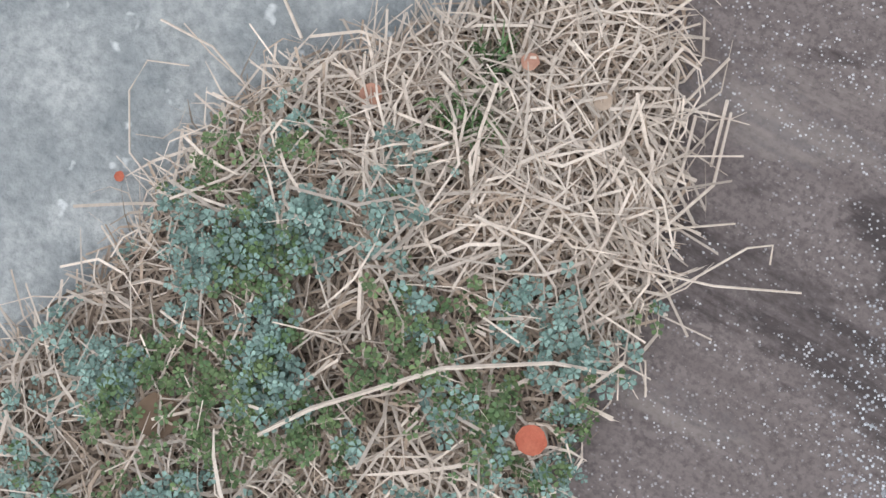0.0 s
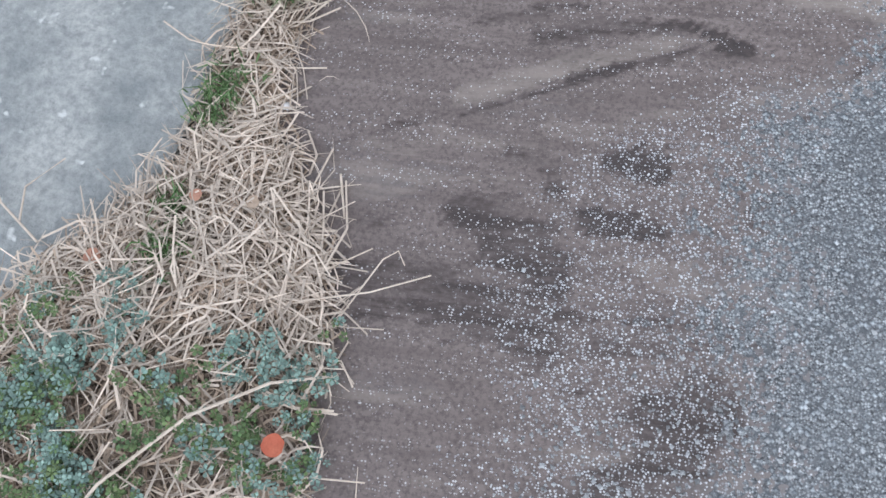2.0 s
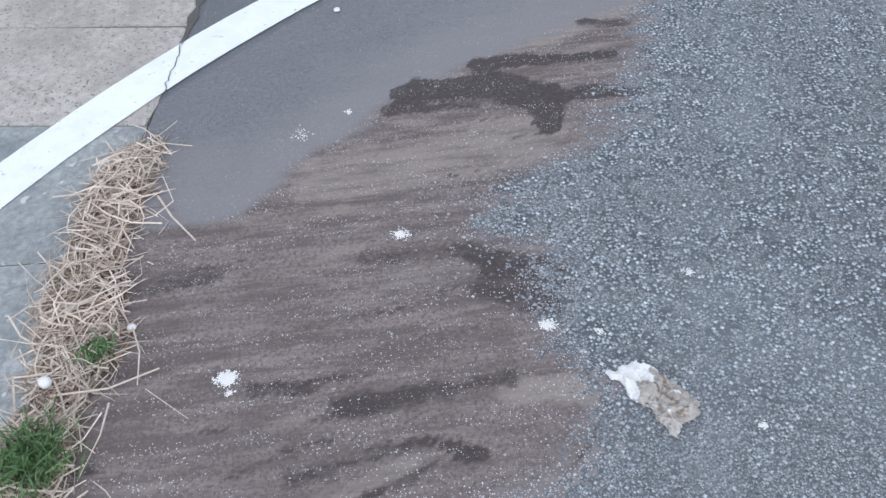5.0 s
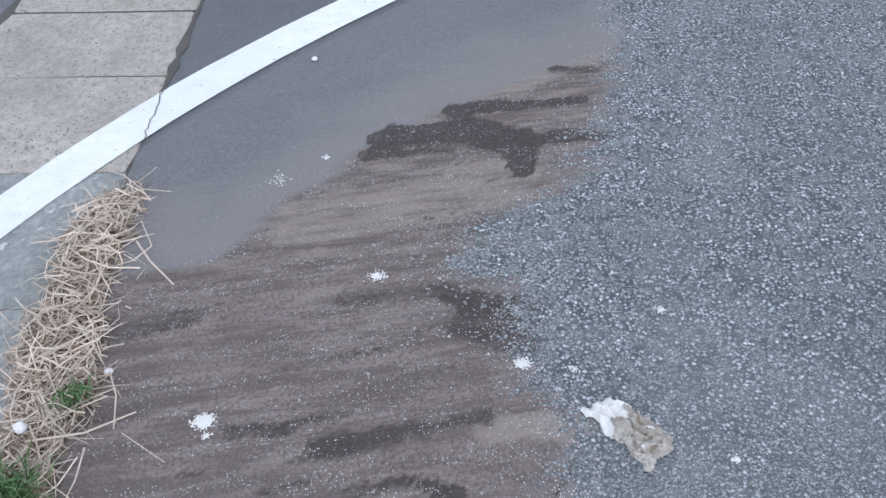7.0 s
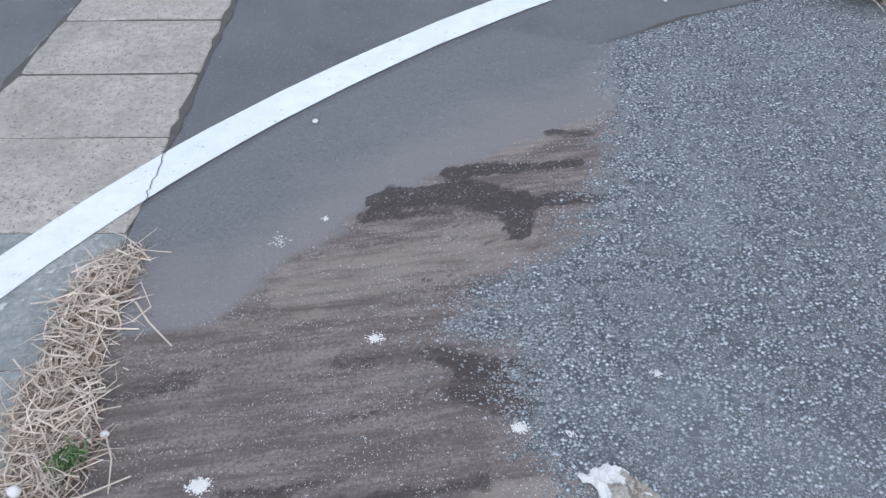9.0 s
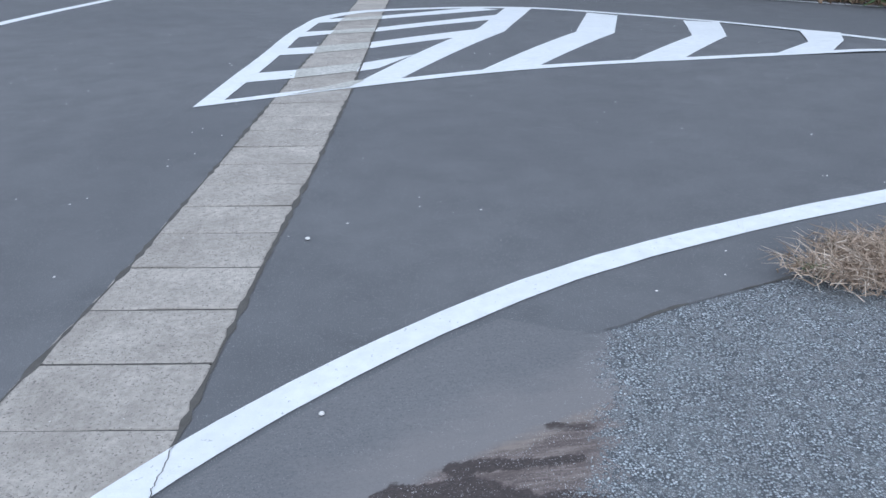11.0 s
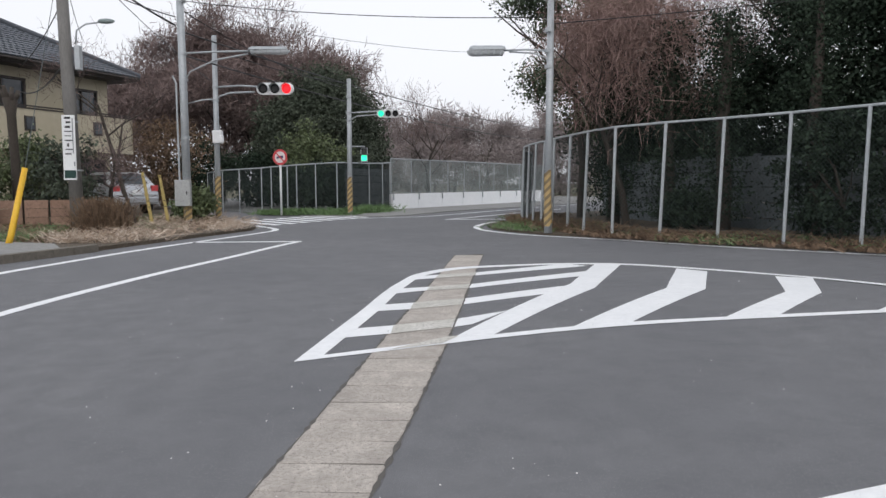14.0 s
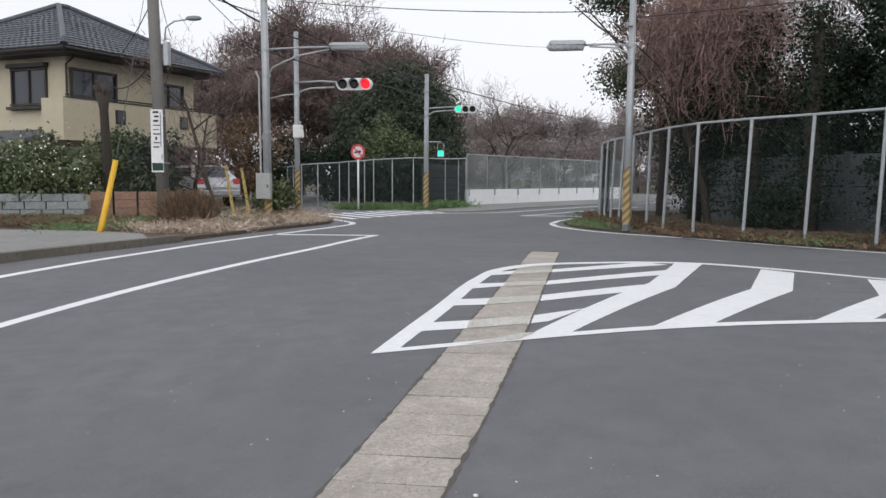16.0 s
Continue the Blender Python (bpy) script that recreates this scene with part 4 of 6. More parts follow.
def car(at, turn, label):
    c = thing("car", at, label, "car", turn=turn)
    L2, W2 = 2.05, 0.84
    prof = [(-2.05, 0.35), (-2.07, 0.7), (-1.98, 0.95), (-1.75, 1.05), (-1.35, 1.46), (-0.3, 1.52), (0.45, 1.45), (1.05, 1.02), (1.75, 0.9), (2.03, 0.72), (2.05, 0.35)]
    rows = []
    for y, k, top in ((-W2, 0.9, 0.0), (-W2 * 0.97, 1, 0.0), (-W2 * 0.72, 1, 1.0), (W2 * 0.72, 1, 1.0), (W2 * 0.97, 1, 0.0), (W2, 0.9, 0.0)):
        rows.append([(x * (0.985 if abs(y) == W2 else 1), y, z if z < 1.06 or top else (1.0 + (z - 1.06) * 0.12)) for x, z in prof])
    s = Shape().sheet(rows)
    s.add([r for r in rows[0]], [tuple(range(len(prof)))]).add([r for r in rows[-1]], [tuple(range(len(prof)))[::-1]])
    body = part("body", s, CARPAINT, c, "silver car body")
    part("rear_window", Shape().add([(-1.74, -0.58, 1.1), (-1.74, 0.58, 1.1), (-1.40, 0.54, 1.43), (-1.40, -0.54, 1.43)], [(3, 2, 1, 0)]), glass, body)
    for sy in (-1, 1):
        part("side_window", Shape().add([(-1.45, sy * 0.8, 1.07), (0.85, sy * 0.8, 1.07), (0.4, sy * 0.68, 1.4), (-1.2, sy * 0.68, 1.42)], [(0, 1, 2, 3)]), glass, body)
        part("tail_light", Shape().box((-2.0, sy * 0.7, 0.92), (0.1, 0.24, 0.2)), RED, body, "red tail light")
        for sx in (-1.3, 1.3):
            w = part("wheel", Shape().tube([(sx, sy * 0.62, 0.31), (sx, sy * 0.83, 0.31)], 0.31, 20), RUBBER, c)
            part("rim", Shape().tube([(sx, sy * 0.83, 0.31), (sx, sy * 0.845, 0.31)], 0.19, 16), STEEL, w)
    part("bumper", Shape().box((-2.05, 0, 0.5), (0.14, 1.6, 0.22)), CARPAINT, c, bevel=0.04)
    part("plate", Shape().box((-2.1, 0, 0.78), (0.02, 0.34, 0.16)), WHITE, c)
    return c


car((-11.75, 31.2, TOP + 0.06), 134, "silver hatchback parked behind the weedy verge")
car((-14.2, 35.0, TOP + 0.06), 132, "silver car parked beside the house wall")

# ---- garden walls, walkway and kerb on the left ----
gw2 = tagged(new("garden_wall"), "low blue-grey block wall along the garden", "wall", kind="structure")
for k in range(9):
    for j in range(3):
        part("block", Shape().box((0, 0, 0), (0.49, 0.15, 0.19), pose(-15.2 + 0.5 * k + 0.12 * (j % 2), 19.9 + 0.14 * k, G + 0.1 + 0.2 * j, 0, 0, 16)), BLOCK, gw2)
gw3 = tagged(new("garden_wall"), "low brown block wall beside the utility pole", "wall", kind="structure")
for k in range(4):
    for j in range(3):
        part("block", Shape().box((0, 0, 0), (0.55, 0.16, 0.21), pose(-10.75 + 0.57 * k, 21.6 + 0.2 * k, G + 0.1 + 0.22 * j, 0, 0, 19)), BRICK, gw3)
walkway = [(-7.6, 3.0), (-7.02, 8.0), (-6.17, 11.6), (-5.77, 13.0), (-6.4, 14.2), (-7.6, 14.8), (-14, 15.5), (-16, 3.0)]
raised("walkway", walkway, 0.105, WALKWAY, "grey paved walkway beside the road", "pavement")
kerb = tagged(new("kerb"), "worn brownish concrete kerb along the walkway", "kerb", kind="structure")
kp = [(-7.6, 3.0), (-7.3, 5.4), (-7.0, 8.0), (-6.6, 9.8), (-6.15, 11.6), (-5.75, 13.1), (-5.6, 13.7)]
for (x0, y0), (x1, y1) in zip(kp, kp[1:]):
    part("kerb_stone", Shape().box((0, 0, 0), (math.hypot(x1 - x0, y1 - y0) - 0.012, 0.16, 0.2), pose((x0 + x1) / 2 + 0.06, (y0 + y1) / 2, ground_z((x0 + x1) / 2, (y0 + y1) / 2) + 0.02, 0, 0, math.degrees(math.atan2(y1 - y0, x1 - x0)))), KERB, kerb, bevel=0.0)

# ---- trees and shrubs ----


def limbs(base, height, r, spread, levels, lean=(0, 0), start=0.35, kids=(3, 5), drop=0.0, rg=None):
    """A tapered trunk with branching limbs; returns the wood and the tips of the finest branches."""
    rg = rg or rnd
    s = Shape()
    tips = []

    def grow(p, d, ln, rad, lev):
        n = 4 if lev == 0 else 3
        pts, rads = [p], [rad]
        q, dd = p.copy(), d.copy()
        for i in range(n):
            dd = (dd + Vector((rg.gauss(0, 0.14), rg.gauss(0, 0.14), rg.gauss(0.04, 0.08) - drop * lev * 0.12))).normalized()
            q = q + dd * ln / n
            pts.append(q.copy())
            rads.append(rad * (1 - 0.62 * (i + 1) / n))
        s.tube(pts, rads, 8 if lev == 0 else 5 if lev == 1 else 3, False)
        if lev >= levels:
            tips.append((pts[-1], dd))
            tips.append((pts[-2], dd))
            return
        for k in range(rg.randint(*kids) + (2 if lev == 0 else 0)):
            t = rg.uniform(start if lev == 0 else 0.3, 1.0)
            i = min(n - 1, int(t * n))
            at = pts[i].lerp(pts[i + 1], t * n - i)
            az = rg.uniform(0, 2 * math.pi)
            out = Vector((math.cos(az), math.sin(az), 0))
            nd = (dd * rg.uniform(0.35, 0.9) + out * spread + Vector((0, 0, 0.25 - drop))).normalized()
            grow(at, nd, ln * rg.uniform(0.42, 0.68), rads[i] * rg.uniform(0.45, 0.65), lev + 1)
        tips.append((pts[-1], dd))

    grow(Vector(base), Vector((lean[0], lean[1], 1)).normalized(), height, r, 0)
    return s, tips


def bare_tree(at, height, label, twigs=6000, spread=1.0, r=0.18, twig_len=0.7, material=TWIG, drop=0.0, twig_w=0.012, width=1.0, levels=3, fall=0.0):
    t = thing("tree", at, label, "tree", "bare trees")
    s, tips = limbs((0, 0, -0.05), height * 0.62, r, spread * 0.8, levels, drop=drop)
    part("trunk", s, BARK, t, "dark bare trunk and limbs", smooth=True)
    tp = np.array([p for p, _ in tips])
    td = np.array([d for _, d in tips])
    i = rng.integers(0, len(tp), twigs)
    a = tp[i] + rng.normal(0, 0.28 * width, (twigs, 3))
    d = td[i] * 0.5 + rng.normal(0, 0.55, (twigs, 3)) + (0, 0, 0.3 - fall)
    d /= np.linalg.norm(d, axis=1)[:, None]
    ln = rng.uniform(0.3, 1.0, (twigs, 1)) * twig_len
    m = a + d * ln * 0.5
    b = m + (d + rng.normal(0, 0.35, d.shape) - (0, 0, fall * 0.6)) * ln * 0.5
    quads("crown", np.concatenate([ribbon_quads(a, m, twig_w, twig_w * 0.8), ribbon_quads(m, b, twig_w * 0.8, twig_w * 0.4)]), material, t, "haze of fine bare twigs")
    return t


def leafy_tree(at, height, radius, label, leaves=14000, size=0.12, material=LEAF, clumps=150, low=0.25, r=0.22, squash=1.0, name="tree", group="evergreen trees", lean=(0, 0), core=True):
    t = thing(name, at, label, "tree" if name == "tree" else "shrub", group)
    s, _ = limbs((0, 0, -0.05), height * 0.6, r, 0.45, 1, lean=lean)
    part("trunk", s, BARK, t, smooth=True)
    c = rng.normal(size=(clumps, 3))
    c /= np.linalg.norm(c, axis=1)[:, None]
    c *= rng.uniform(0.35, 1.0, (clumps, 1)) ** 0.5
    mid = height * (0.5 + low / 2)
    c = c * (radius, radius * squash, height * (1 - low) / 2) * rng.uniform(0.75, 1.12, (clumps, 1)) + (lean[0] * mid, lean[1] * mid, mid)
    i = rng.integers(0, clumps, leaves)
    spread = radius * 0.135 + 0.06
    p = c[i] + rng.normal(0, 1, (leaves, 3)) * (spread, spread, spread * 0.62)
    quads("crown", leaf_quads(p, size * 1.5, size * 0.75), material, t, "dense dark evergreen leaves" if material is LEAF else "leafy crown")
    return t


GR = TOP + 0.04
# wooded corner lot across the crossing
for x, y, hgt, tw in ((-14.6, 47, 8.2, 9000), (-12.2, 50, 10.0, 13000), (-10.0, 47, 10.4, 14000), (-8.4, 49, 9.6, 16000), (-6.9, 50, 7.4, 11000), (-11.2, 43.5, 7.8, 9000), (-8.8, 44.0, 8.2, 10000), (-13.4, 43, 6.6, 7000), (-7.0, 46, 8.2, 9000)):
    bare_tree((x, y, GR), hgt, "tall reddish-brown leafless tree behind the fence", tw, 1.0, 0.18, 0.8, TWIG, 0, 0.036, 1.5)
bare_tree((-5.0, 46.5, GR), 6.6, "slender leafless tree with upright pale twigs", 1500, 0.7, 0.14, 1.0, TWIG, 0, 0.02)
bare_tree((0.1, 48, GR), 6.0, "small leafless tree leaning over the fence", 900, 0.9, 0.12, 0.9, TWIG, 0, 0.02)
for x, y, hgt, rad, n in ((-4.9, 42.5, 7.4, 2.5, 26000), (-6.7, 41.5, 5.4, 1.9, 15000), (-3.3, 43.5, 4.6, 1.4, 8000), (-6.4, 44.5, 6.4, 2.2, 12000)):
    leafy_tree((x, y, GR), hgt, rad, "grey-green evergreen tree behind the corner fence", n * 2, 0.1, LEAF_GREY, 150, 0.05)
leafy_tree((-5.3, 38.6, GR), 3.7, 1.5, "yellow-green rounded shrub above the fence", 9000, 0.1, LEAF_MID, 80, 0.1, 0.08, 1, "shrub", "shrubs")
leafy_tree((-8.0, 39.5, GR), 2.6, 1.8, "dark low shrub inside the fence", 7000, 0.12, LEAF, 60, 0.0, 0.08, 1, "shrub", "shrubs")
for x, y in ((-4.0, 36.5), (-5.4, 36.2), (-3.2, 37.3)):
    leafy_tree((x, y, GR), 1.9, 1.2, "dark low shrub inside the fence", 5000, 0.11, LEAF, 50, 0.0, 0.06, 1, "shrub", "shrubs")
# distant line of winter trees, their twig colour paled for haze
for k in range(12):
    x, y = -7 + 2.6 * k + rnd.uniform(-0.8, 0.8), 84 + rnd.uniform(-6, 8)
    bare_tree((x, y, GR), rnd.uniform(6.6, 8.4), "distant leafless brown winter tree", 3600, 1.1, 0.16, 1.1, HAZE_TWIG, 0, 0.06, 2.0)
for k in range(9):
    leafy_tree((-8 + 3.4 * k, 76 + rnd.uniform(-3, 3), GR), rnd.uniform(4.4, 5.6), 2.6, "distant brown leafless winter thicket", 9000, 0.13, HAZE_TWIG, 60, 0.0, 0.15, 1, "shrub", "distant thickets")
# wood behind the right-hand fence: shade-darkened leaf on low trees, lighter on tall
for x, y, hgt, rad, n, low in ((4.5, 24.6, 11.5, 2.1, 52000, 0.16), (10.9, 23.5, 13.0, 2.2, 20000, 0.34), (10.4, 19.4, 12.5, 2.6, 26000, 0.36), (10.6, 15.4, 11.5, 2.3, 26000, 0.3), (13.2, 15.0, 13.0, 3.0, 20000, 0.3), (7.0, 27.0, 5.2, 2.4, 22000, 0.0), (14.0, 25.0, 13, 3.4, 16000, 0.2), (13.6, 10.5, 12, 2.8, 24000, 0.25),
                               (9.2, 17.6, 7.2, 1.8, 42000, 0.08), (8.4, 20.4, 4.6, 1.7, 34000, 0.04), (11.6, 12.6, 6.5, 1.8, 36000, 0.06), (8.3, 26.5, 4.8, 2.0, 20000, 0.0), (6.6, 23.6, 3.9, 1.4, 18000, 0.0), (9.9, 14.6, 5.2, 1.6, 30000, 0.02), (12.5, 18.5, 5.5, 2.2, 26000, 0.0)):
    leafy_tree((x, y, GR), hgt, rad, "tall dark evergreen tree behind the fence", n, 0.075, LEAF if hgt < 9 else LEAF_LIT, 170 if hgt < 9 else 95, low, 0.13)
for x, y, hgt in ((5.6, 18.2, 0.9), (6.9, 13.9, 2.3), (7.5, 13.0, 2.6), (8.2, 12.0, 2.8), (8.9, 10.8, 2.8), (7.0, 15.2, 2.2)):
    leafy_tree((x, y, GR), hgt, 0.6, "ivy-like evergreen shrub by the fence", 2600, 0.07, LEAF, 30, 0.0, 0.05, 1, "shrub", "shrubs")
t = thing("tree", (4.75, 20.0, GR), "weeping vine-covered tree with pinkish bare tendrils", "tree", "bare trees")
s, tips = limbs((0, 0, -0.05), 3.6, 0.1, 0.75, 2, start=0.5)
part("trunk", s, BARK, t, "dark bare trunk and limbs", smooth=True)
n = 5200
az, rr = rng.uniform(0, 2 * math.pi, n), 1.6 * rng.uniform(0, 1, n) ** 0.5
out = np.c_[np.cos(az), np.sin(az), np.zeros(n)]
a = out * rr[:, None] + np.c_[np.zeros((n, 2)), 3.55 + 1.55 * np.sqrt(1 - (rr / 1.75) ** 2) - np.where(rng.random(n) < 0.3, rng.uniform(0.2, 1.7, n), 0)] + rng.normal(0, 0.27, (n, 3))
b = a + out * rng.uniform(-0.25, 0.35, (n, 1)) + rng.normal(0, 0.22, (n, 3))
c = b + out * rng.uniform(-0.02, 0.12, (n, 1)) + rng.normal(0, 0.17, (n, 3)) - np.c_[np.zeros((n, 2)), rng.uniform(0.0, 0.45, n)]
d = c + rng.normal(0, 0.13, (n, 3)) - np.c_[np.zeros((n, 2)), rng.uniform(0.0, 0.55, n) ** 1.4]
quads("crown", np.concatenate([ribbon_quads(a, b, 0.012, 0.011), ribbon_quads(b, c, 0.011, 0.009), ribbon_quads(c, d, 0.009, 0.004)]), TWIG_PINK, t, "hanging haze of pinkish bare tendrils")
bare_tree((7.2, 21.2, GR), 7.6, "gnarled dark leafless tree among evergreens", 3800, 1.0, 0.06, 0.6, TWIG, 0.1, 0.014, 1.2, 3)
for x, y, r in ((6.2, 17.6, 0.17), (7.3, 15.8, 0.14), (4.55, 20.6, 0.15), (5.4, 18.8, 0.13)):
    t = thing("tree", (x, y, GR), "dark ivy-clad tree trunk behind the fence", "tree", "evergreen trees")
    s = Shape().tube([(0, 0, -0.05), (0.04, 0.02, 1.0), (-0.03, 0.0, 2.2), (0.03, -0.02, 3.2), (0.06, 0, 4.4)], [r * 1.15, r * 0.95, r * 0.85, r * 0.7, r * 0.4], 9)
    part("trunk", s, BARK, t, smooth=True)
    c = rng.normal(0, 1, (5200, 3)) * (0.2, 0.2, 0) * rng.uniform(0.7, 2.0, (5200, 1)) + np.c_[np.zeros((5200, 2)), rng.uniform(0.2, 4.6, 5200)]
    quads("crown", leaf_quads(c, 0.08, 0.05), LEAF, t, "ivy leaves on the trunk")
# garden on the left
bare_tree((-10.6, 29.5, GR), 6.4, "leafless garden tree beside the house", 1000, 1.0, 0.1, 0.6, TWIG, 0.0, 0.014)
bare_tree((-9.3, 24.6, GR), 2.9, "low spreading leafless tree in the garden", 700, 1.4, 0.09, 0.6, TWIG, 0.25, 0.014)
t = thing("tree", (-11.0, 22.6, G), "pollarded tree stump with a knobbly top", "tree", "bare trees")
s = Shape().tube([(0, 0, -0.02), (-0.05, 0, 1.5), (-0.1, 0, 2.9), (-0.12, 0, 3.35)], [0.14, 0.12, 0.12, 0.2], 9)
for k in range(7):
    an = k * 0.9
    s.tube([(-0.12, 0, 3.15), (-0.12 + 0.24 * math.cos(an), 0.24 * math.sin(an), 3.45 + 0.1 * (k % 3))], [0.09, 0.05], 6)
part("trunk", s, BARK, t, smooth=True)
for x, y, hgt, rad, m, n, lab in ((-12.3, 21.6, 2.1, 1.1, LEAF_MID, 6000, "leafy garden shrub with pale blossom"), (-13.6, 21.6, 1.5, 1.0, LEAF_MID, 5000, "green clipped garden hedge"), (-14.8, 21.3, 1.4, 1.0, LEAF_GREY, 5000, "green clipped garden hedge"), (-16.0, 21.0, 1.4, 1.0, LEAF, 5000, "green clipped garden hedge"),
                                  (-10.2, 23.6, 2.4, 0.9, LEAF_GREY, 3000, "loose evergreen garden shrub"), (-9.4, 36.0, 3.0, 1.3, LEAF, 6000, "dark evergreen shrub by the parking place"),
                                  (-11.9, 24.5, 2.6, 1.0, LEAF_MID, 4200, "olive-green loose garden shrub"), (-6.3, 22.5, 0.95, 0.45, LEAF_MID, 3200, "small yellow-green shrub by the pole"), (-10.6, 36.5, 3.6, 1.9, LEAF_DRY, 8000, "brown leafless shrub by the side road"), (-12.6, 38, 4.2, 2.2, LEAF_DRY, 8000, "brown thicket by the side road")):
    leafy_tree((x, y, G), hgt, rad, lab, n, 0.09, m, 60, 0.0, 0.06, 1, "shrub", "shrubs")
bl = rng.normal(0, 1, (260, 3)) * (0.6, 0.6, 0.45) + (-12.3, 21.4, G + 1.45)
tagged(quads("blossom", leaf_quads(bl, 0.07, 0.07), CHALK), "pale blossom scattered over a garden shrub", "blossom", kind="stuff")
# dry red-brown bush at the utility pole
t = thing("shrub", (-6.8, 17.4, G), "dry red-brown twiggy bush on the verge near the utility pole", "shrub", "shrubs")
n = 2600
a = np.c_[rng.normal(0, 0.2, (n, 2)), np.full(n, 0.0)]
d = np.c_[rng.normal(0, 0.2, (n, 2)), rng.uniform(0.2, 0.8, n)]
quads("twig_mass", ribbon_quads(a + d * 0.1, a + d, 0.011, 0.005), LEAF_DRY, t)
quads("leaves", leaf_quads(a + d * rng.uniform(0.25, 1.0, (n, 1)), 0.05, 0.03), LEAF_DRY, t, "dry red-brown leaves")


def tufts(name, spots, n, height, spread, material, label, width=0.012, lean=0.5, kind="stuff"):
    """Many loose blades round the spots, which are (x, y, z, size)."""
    sp = np.array(spots)
    i = rng.integers(0, len(sp), n)
    k = sp[i, 3:4]
    a = sp[i, :3] + np.c_[rng.normal(0, spread, (n, 2)) * k, np.zeros(n)]
    d = np.c_[rng.normal(0, lean, (n, 2)), rng.uniform(0.4, 1.0, n)] * height * k
    m = a + d * 0.55
    b = a + d + np.c_[rng.normal(0, 0.25 * height, (n, 2)), rng.uniform(-0.35, 0.0, n) * height] * k
    return tagged(quads(name, np.concatenate([ribbon_quads(a, m, width, width * 0.8), ribbon_quads(m, b, width * 0.8, width * 0.2)]), material), label, "grass", kind=kind)


vl = [(-6.3 - 0.3 * rnd.random(), 15.2, G, 1)]
for k in range(70):
    y = rnd.uniform(14.6, 24.5)
    x = float(np.interp(y, [13.6, 15.6, 17.8, 19.6, 20.4, 21.6, 24.6], [-5.7, -5.3, -4.75, -4.4, -4.5, -5.0, -6.2])) - abs(rnd.gauss(0.3, 1.1)) - 0.1
    vl.append((x, y, G, rnd.uniform(0.5, 1.4)))
tufts("dry_grass", vl[::2], 1900, 0.24, 0.22, STRAW, "dry straw-coloured grass along the left verge", 0.011, 0.8)
tufts("dry_grass", vl, 2600, 0.24, 0.3, STRAW_OLD, "old brown grass along the left verge", 0.012, 0.8)
tufts("dry_weeds", [(x - 0.7, y + 0.3, z, k) for x, y, z, k in vl], 1800, 0.22, 0.35, LEAF_DRY, "brown dead weeds on the left verge", 0.013, 0.7)
tufts("green_weeds", [(-9.6 - 2.5 * rnd.random(), 17.5 + 3 * rnd.random(), G, rnd.uniform(0.4, 1)) for k in range(30)] + [(-7.2, 24.2, G, 1.3), (-7.8, 24.6, G, 1.2), (-8.2, 22.9, G, 1), (-6.2, 19.5, G, 0.8), (-7.0, 18.2, G, 0.9), (-7.8, 19.8, G, 1), (-6.6, 21.5, G, 0.9), (-8.6, 18.6, G, 1), (-7.6, 16.2, G, 1), (-8.0, 15.4, G, 1), (-8.6, 16.4, G, 1.1), (-7.9, 17.4, G, 1), (-6.6, 19.0, G, 1), (-7.2, 20.6, G, 1.1)], 9000, 0.17, 0.4, GRASS, "green weeds in the garden verge", 0.013, 0.7)
tufts("dry_weeds", [(-9.2 - 3 * rnd.random(), 16.6 + 3 * rnd.random(), G, rnd.uniform(0.6, 1.2)) for k in range(40)], 3500, 0.22, 0.4, LEAF_DRY, "brown dead weeds in the garden", 0.014, 0.8)
fl = []
for (x0, y0), (x1, y1) in zip(FENCE_R, FENCE_R[1:]):
    for k in range(6):
        t_ = rnd.random()
        fl.append((x0 + (x1 - x0) * t_ + rnd.uniform(-0.35, 0.9), y0 + (y1 - y0) * t_ + rnd.uniform(-0.3, 0.6), TOP + 0.05, rnd.uniform(0.5, 1.3)))
tufts("dead_weeds", fl, 9000, 0.2, 0.25, LEAF_DRY, "brown dead weeds along the fence foot", 0.018, 0.9)
tufts("green_weeds", [f for f in fl if rnd.random() < 0.35] + [(1.9, 18.6, TOP + 0.05, 1), (1.8, 19.4, TOP + 0.05, 1), (2.0, 20.4, TOP + 0.05, 1.2), (2.2, 17.9, TOP + 0.05, 1)], 3600, 0.15, 0.25, GRASS, "green weeds along the fence foot", 0.016, 0.7)
tufts("green_weeds", [(-5.5 + 0.22 * k, 29.7 - 0.09 * k + rnd.uniform(-0.3, 0.3), TOP + 0.03, rnd.uniform(0.5, 1.1)) for k in range(13)] + [(-2.5, 30.4, TOP + 0.03, 1.2), (-2.2, 31.2, TOP + 0.03, 1.3), (-2.0, 32.2, TOP + 0.03, 1.2)], 6000, 0.28, 0.3, GRASS, "green grass along the corner fence", 0.03, 0.6)
n = 5200
fi = rng.integers(0, len(FENCE_R) - 1, n)
fp = np.array(FENCE_R)
u = rng.random((n, 1))
lp = fp[fi] * (1 - u) + fp[fi + 1] * u + rng.uniform(-0.5, 1.7, (n, 1)) * (0.86, 0.5)
tagged(quads("leaf_litter", leaf_quads(np.c_[lp, TOP + 0.06 + rng.uniform(0, 0.03, n)], 0.11, 0.07), LEAF_DRY), "fallen brown leaves strewn under the fence", "leaves", kind="stuff")

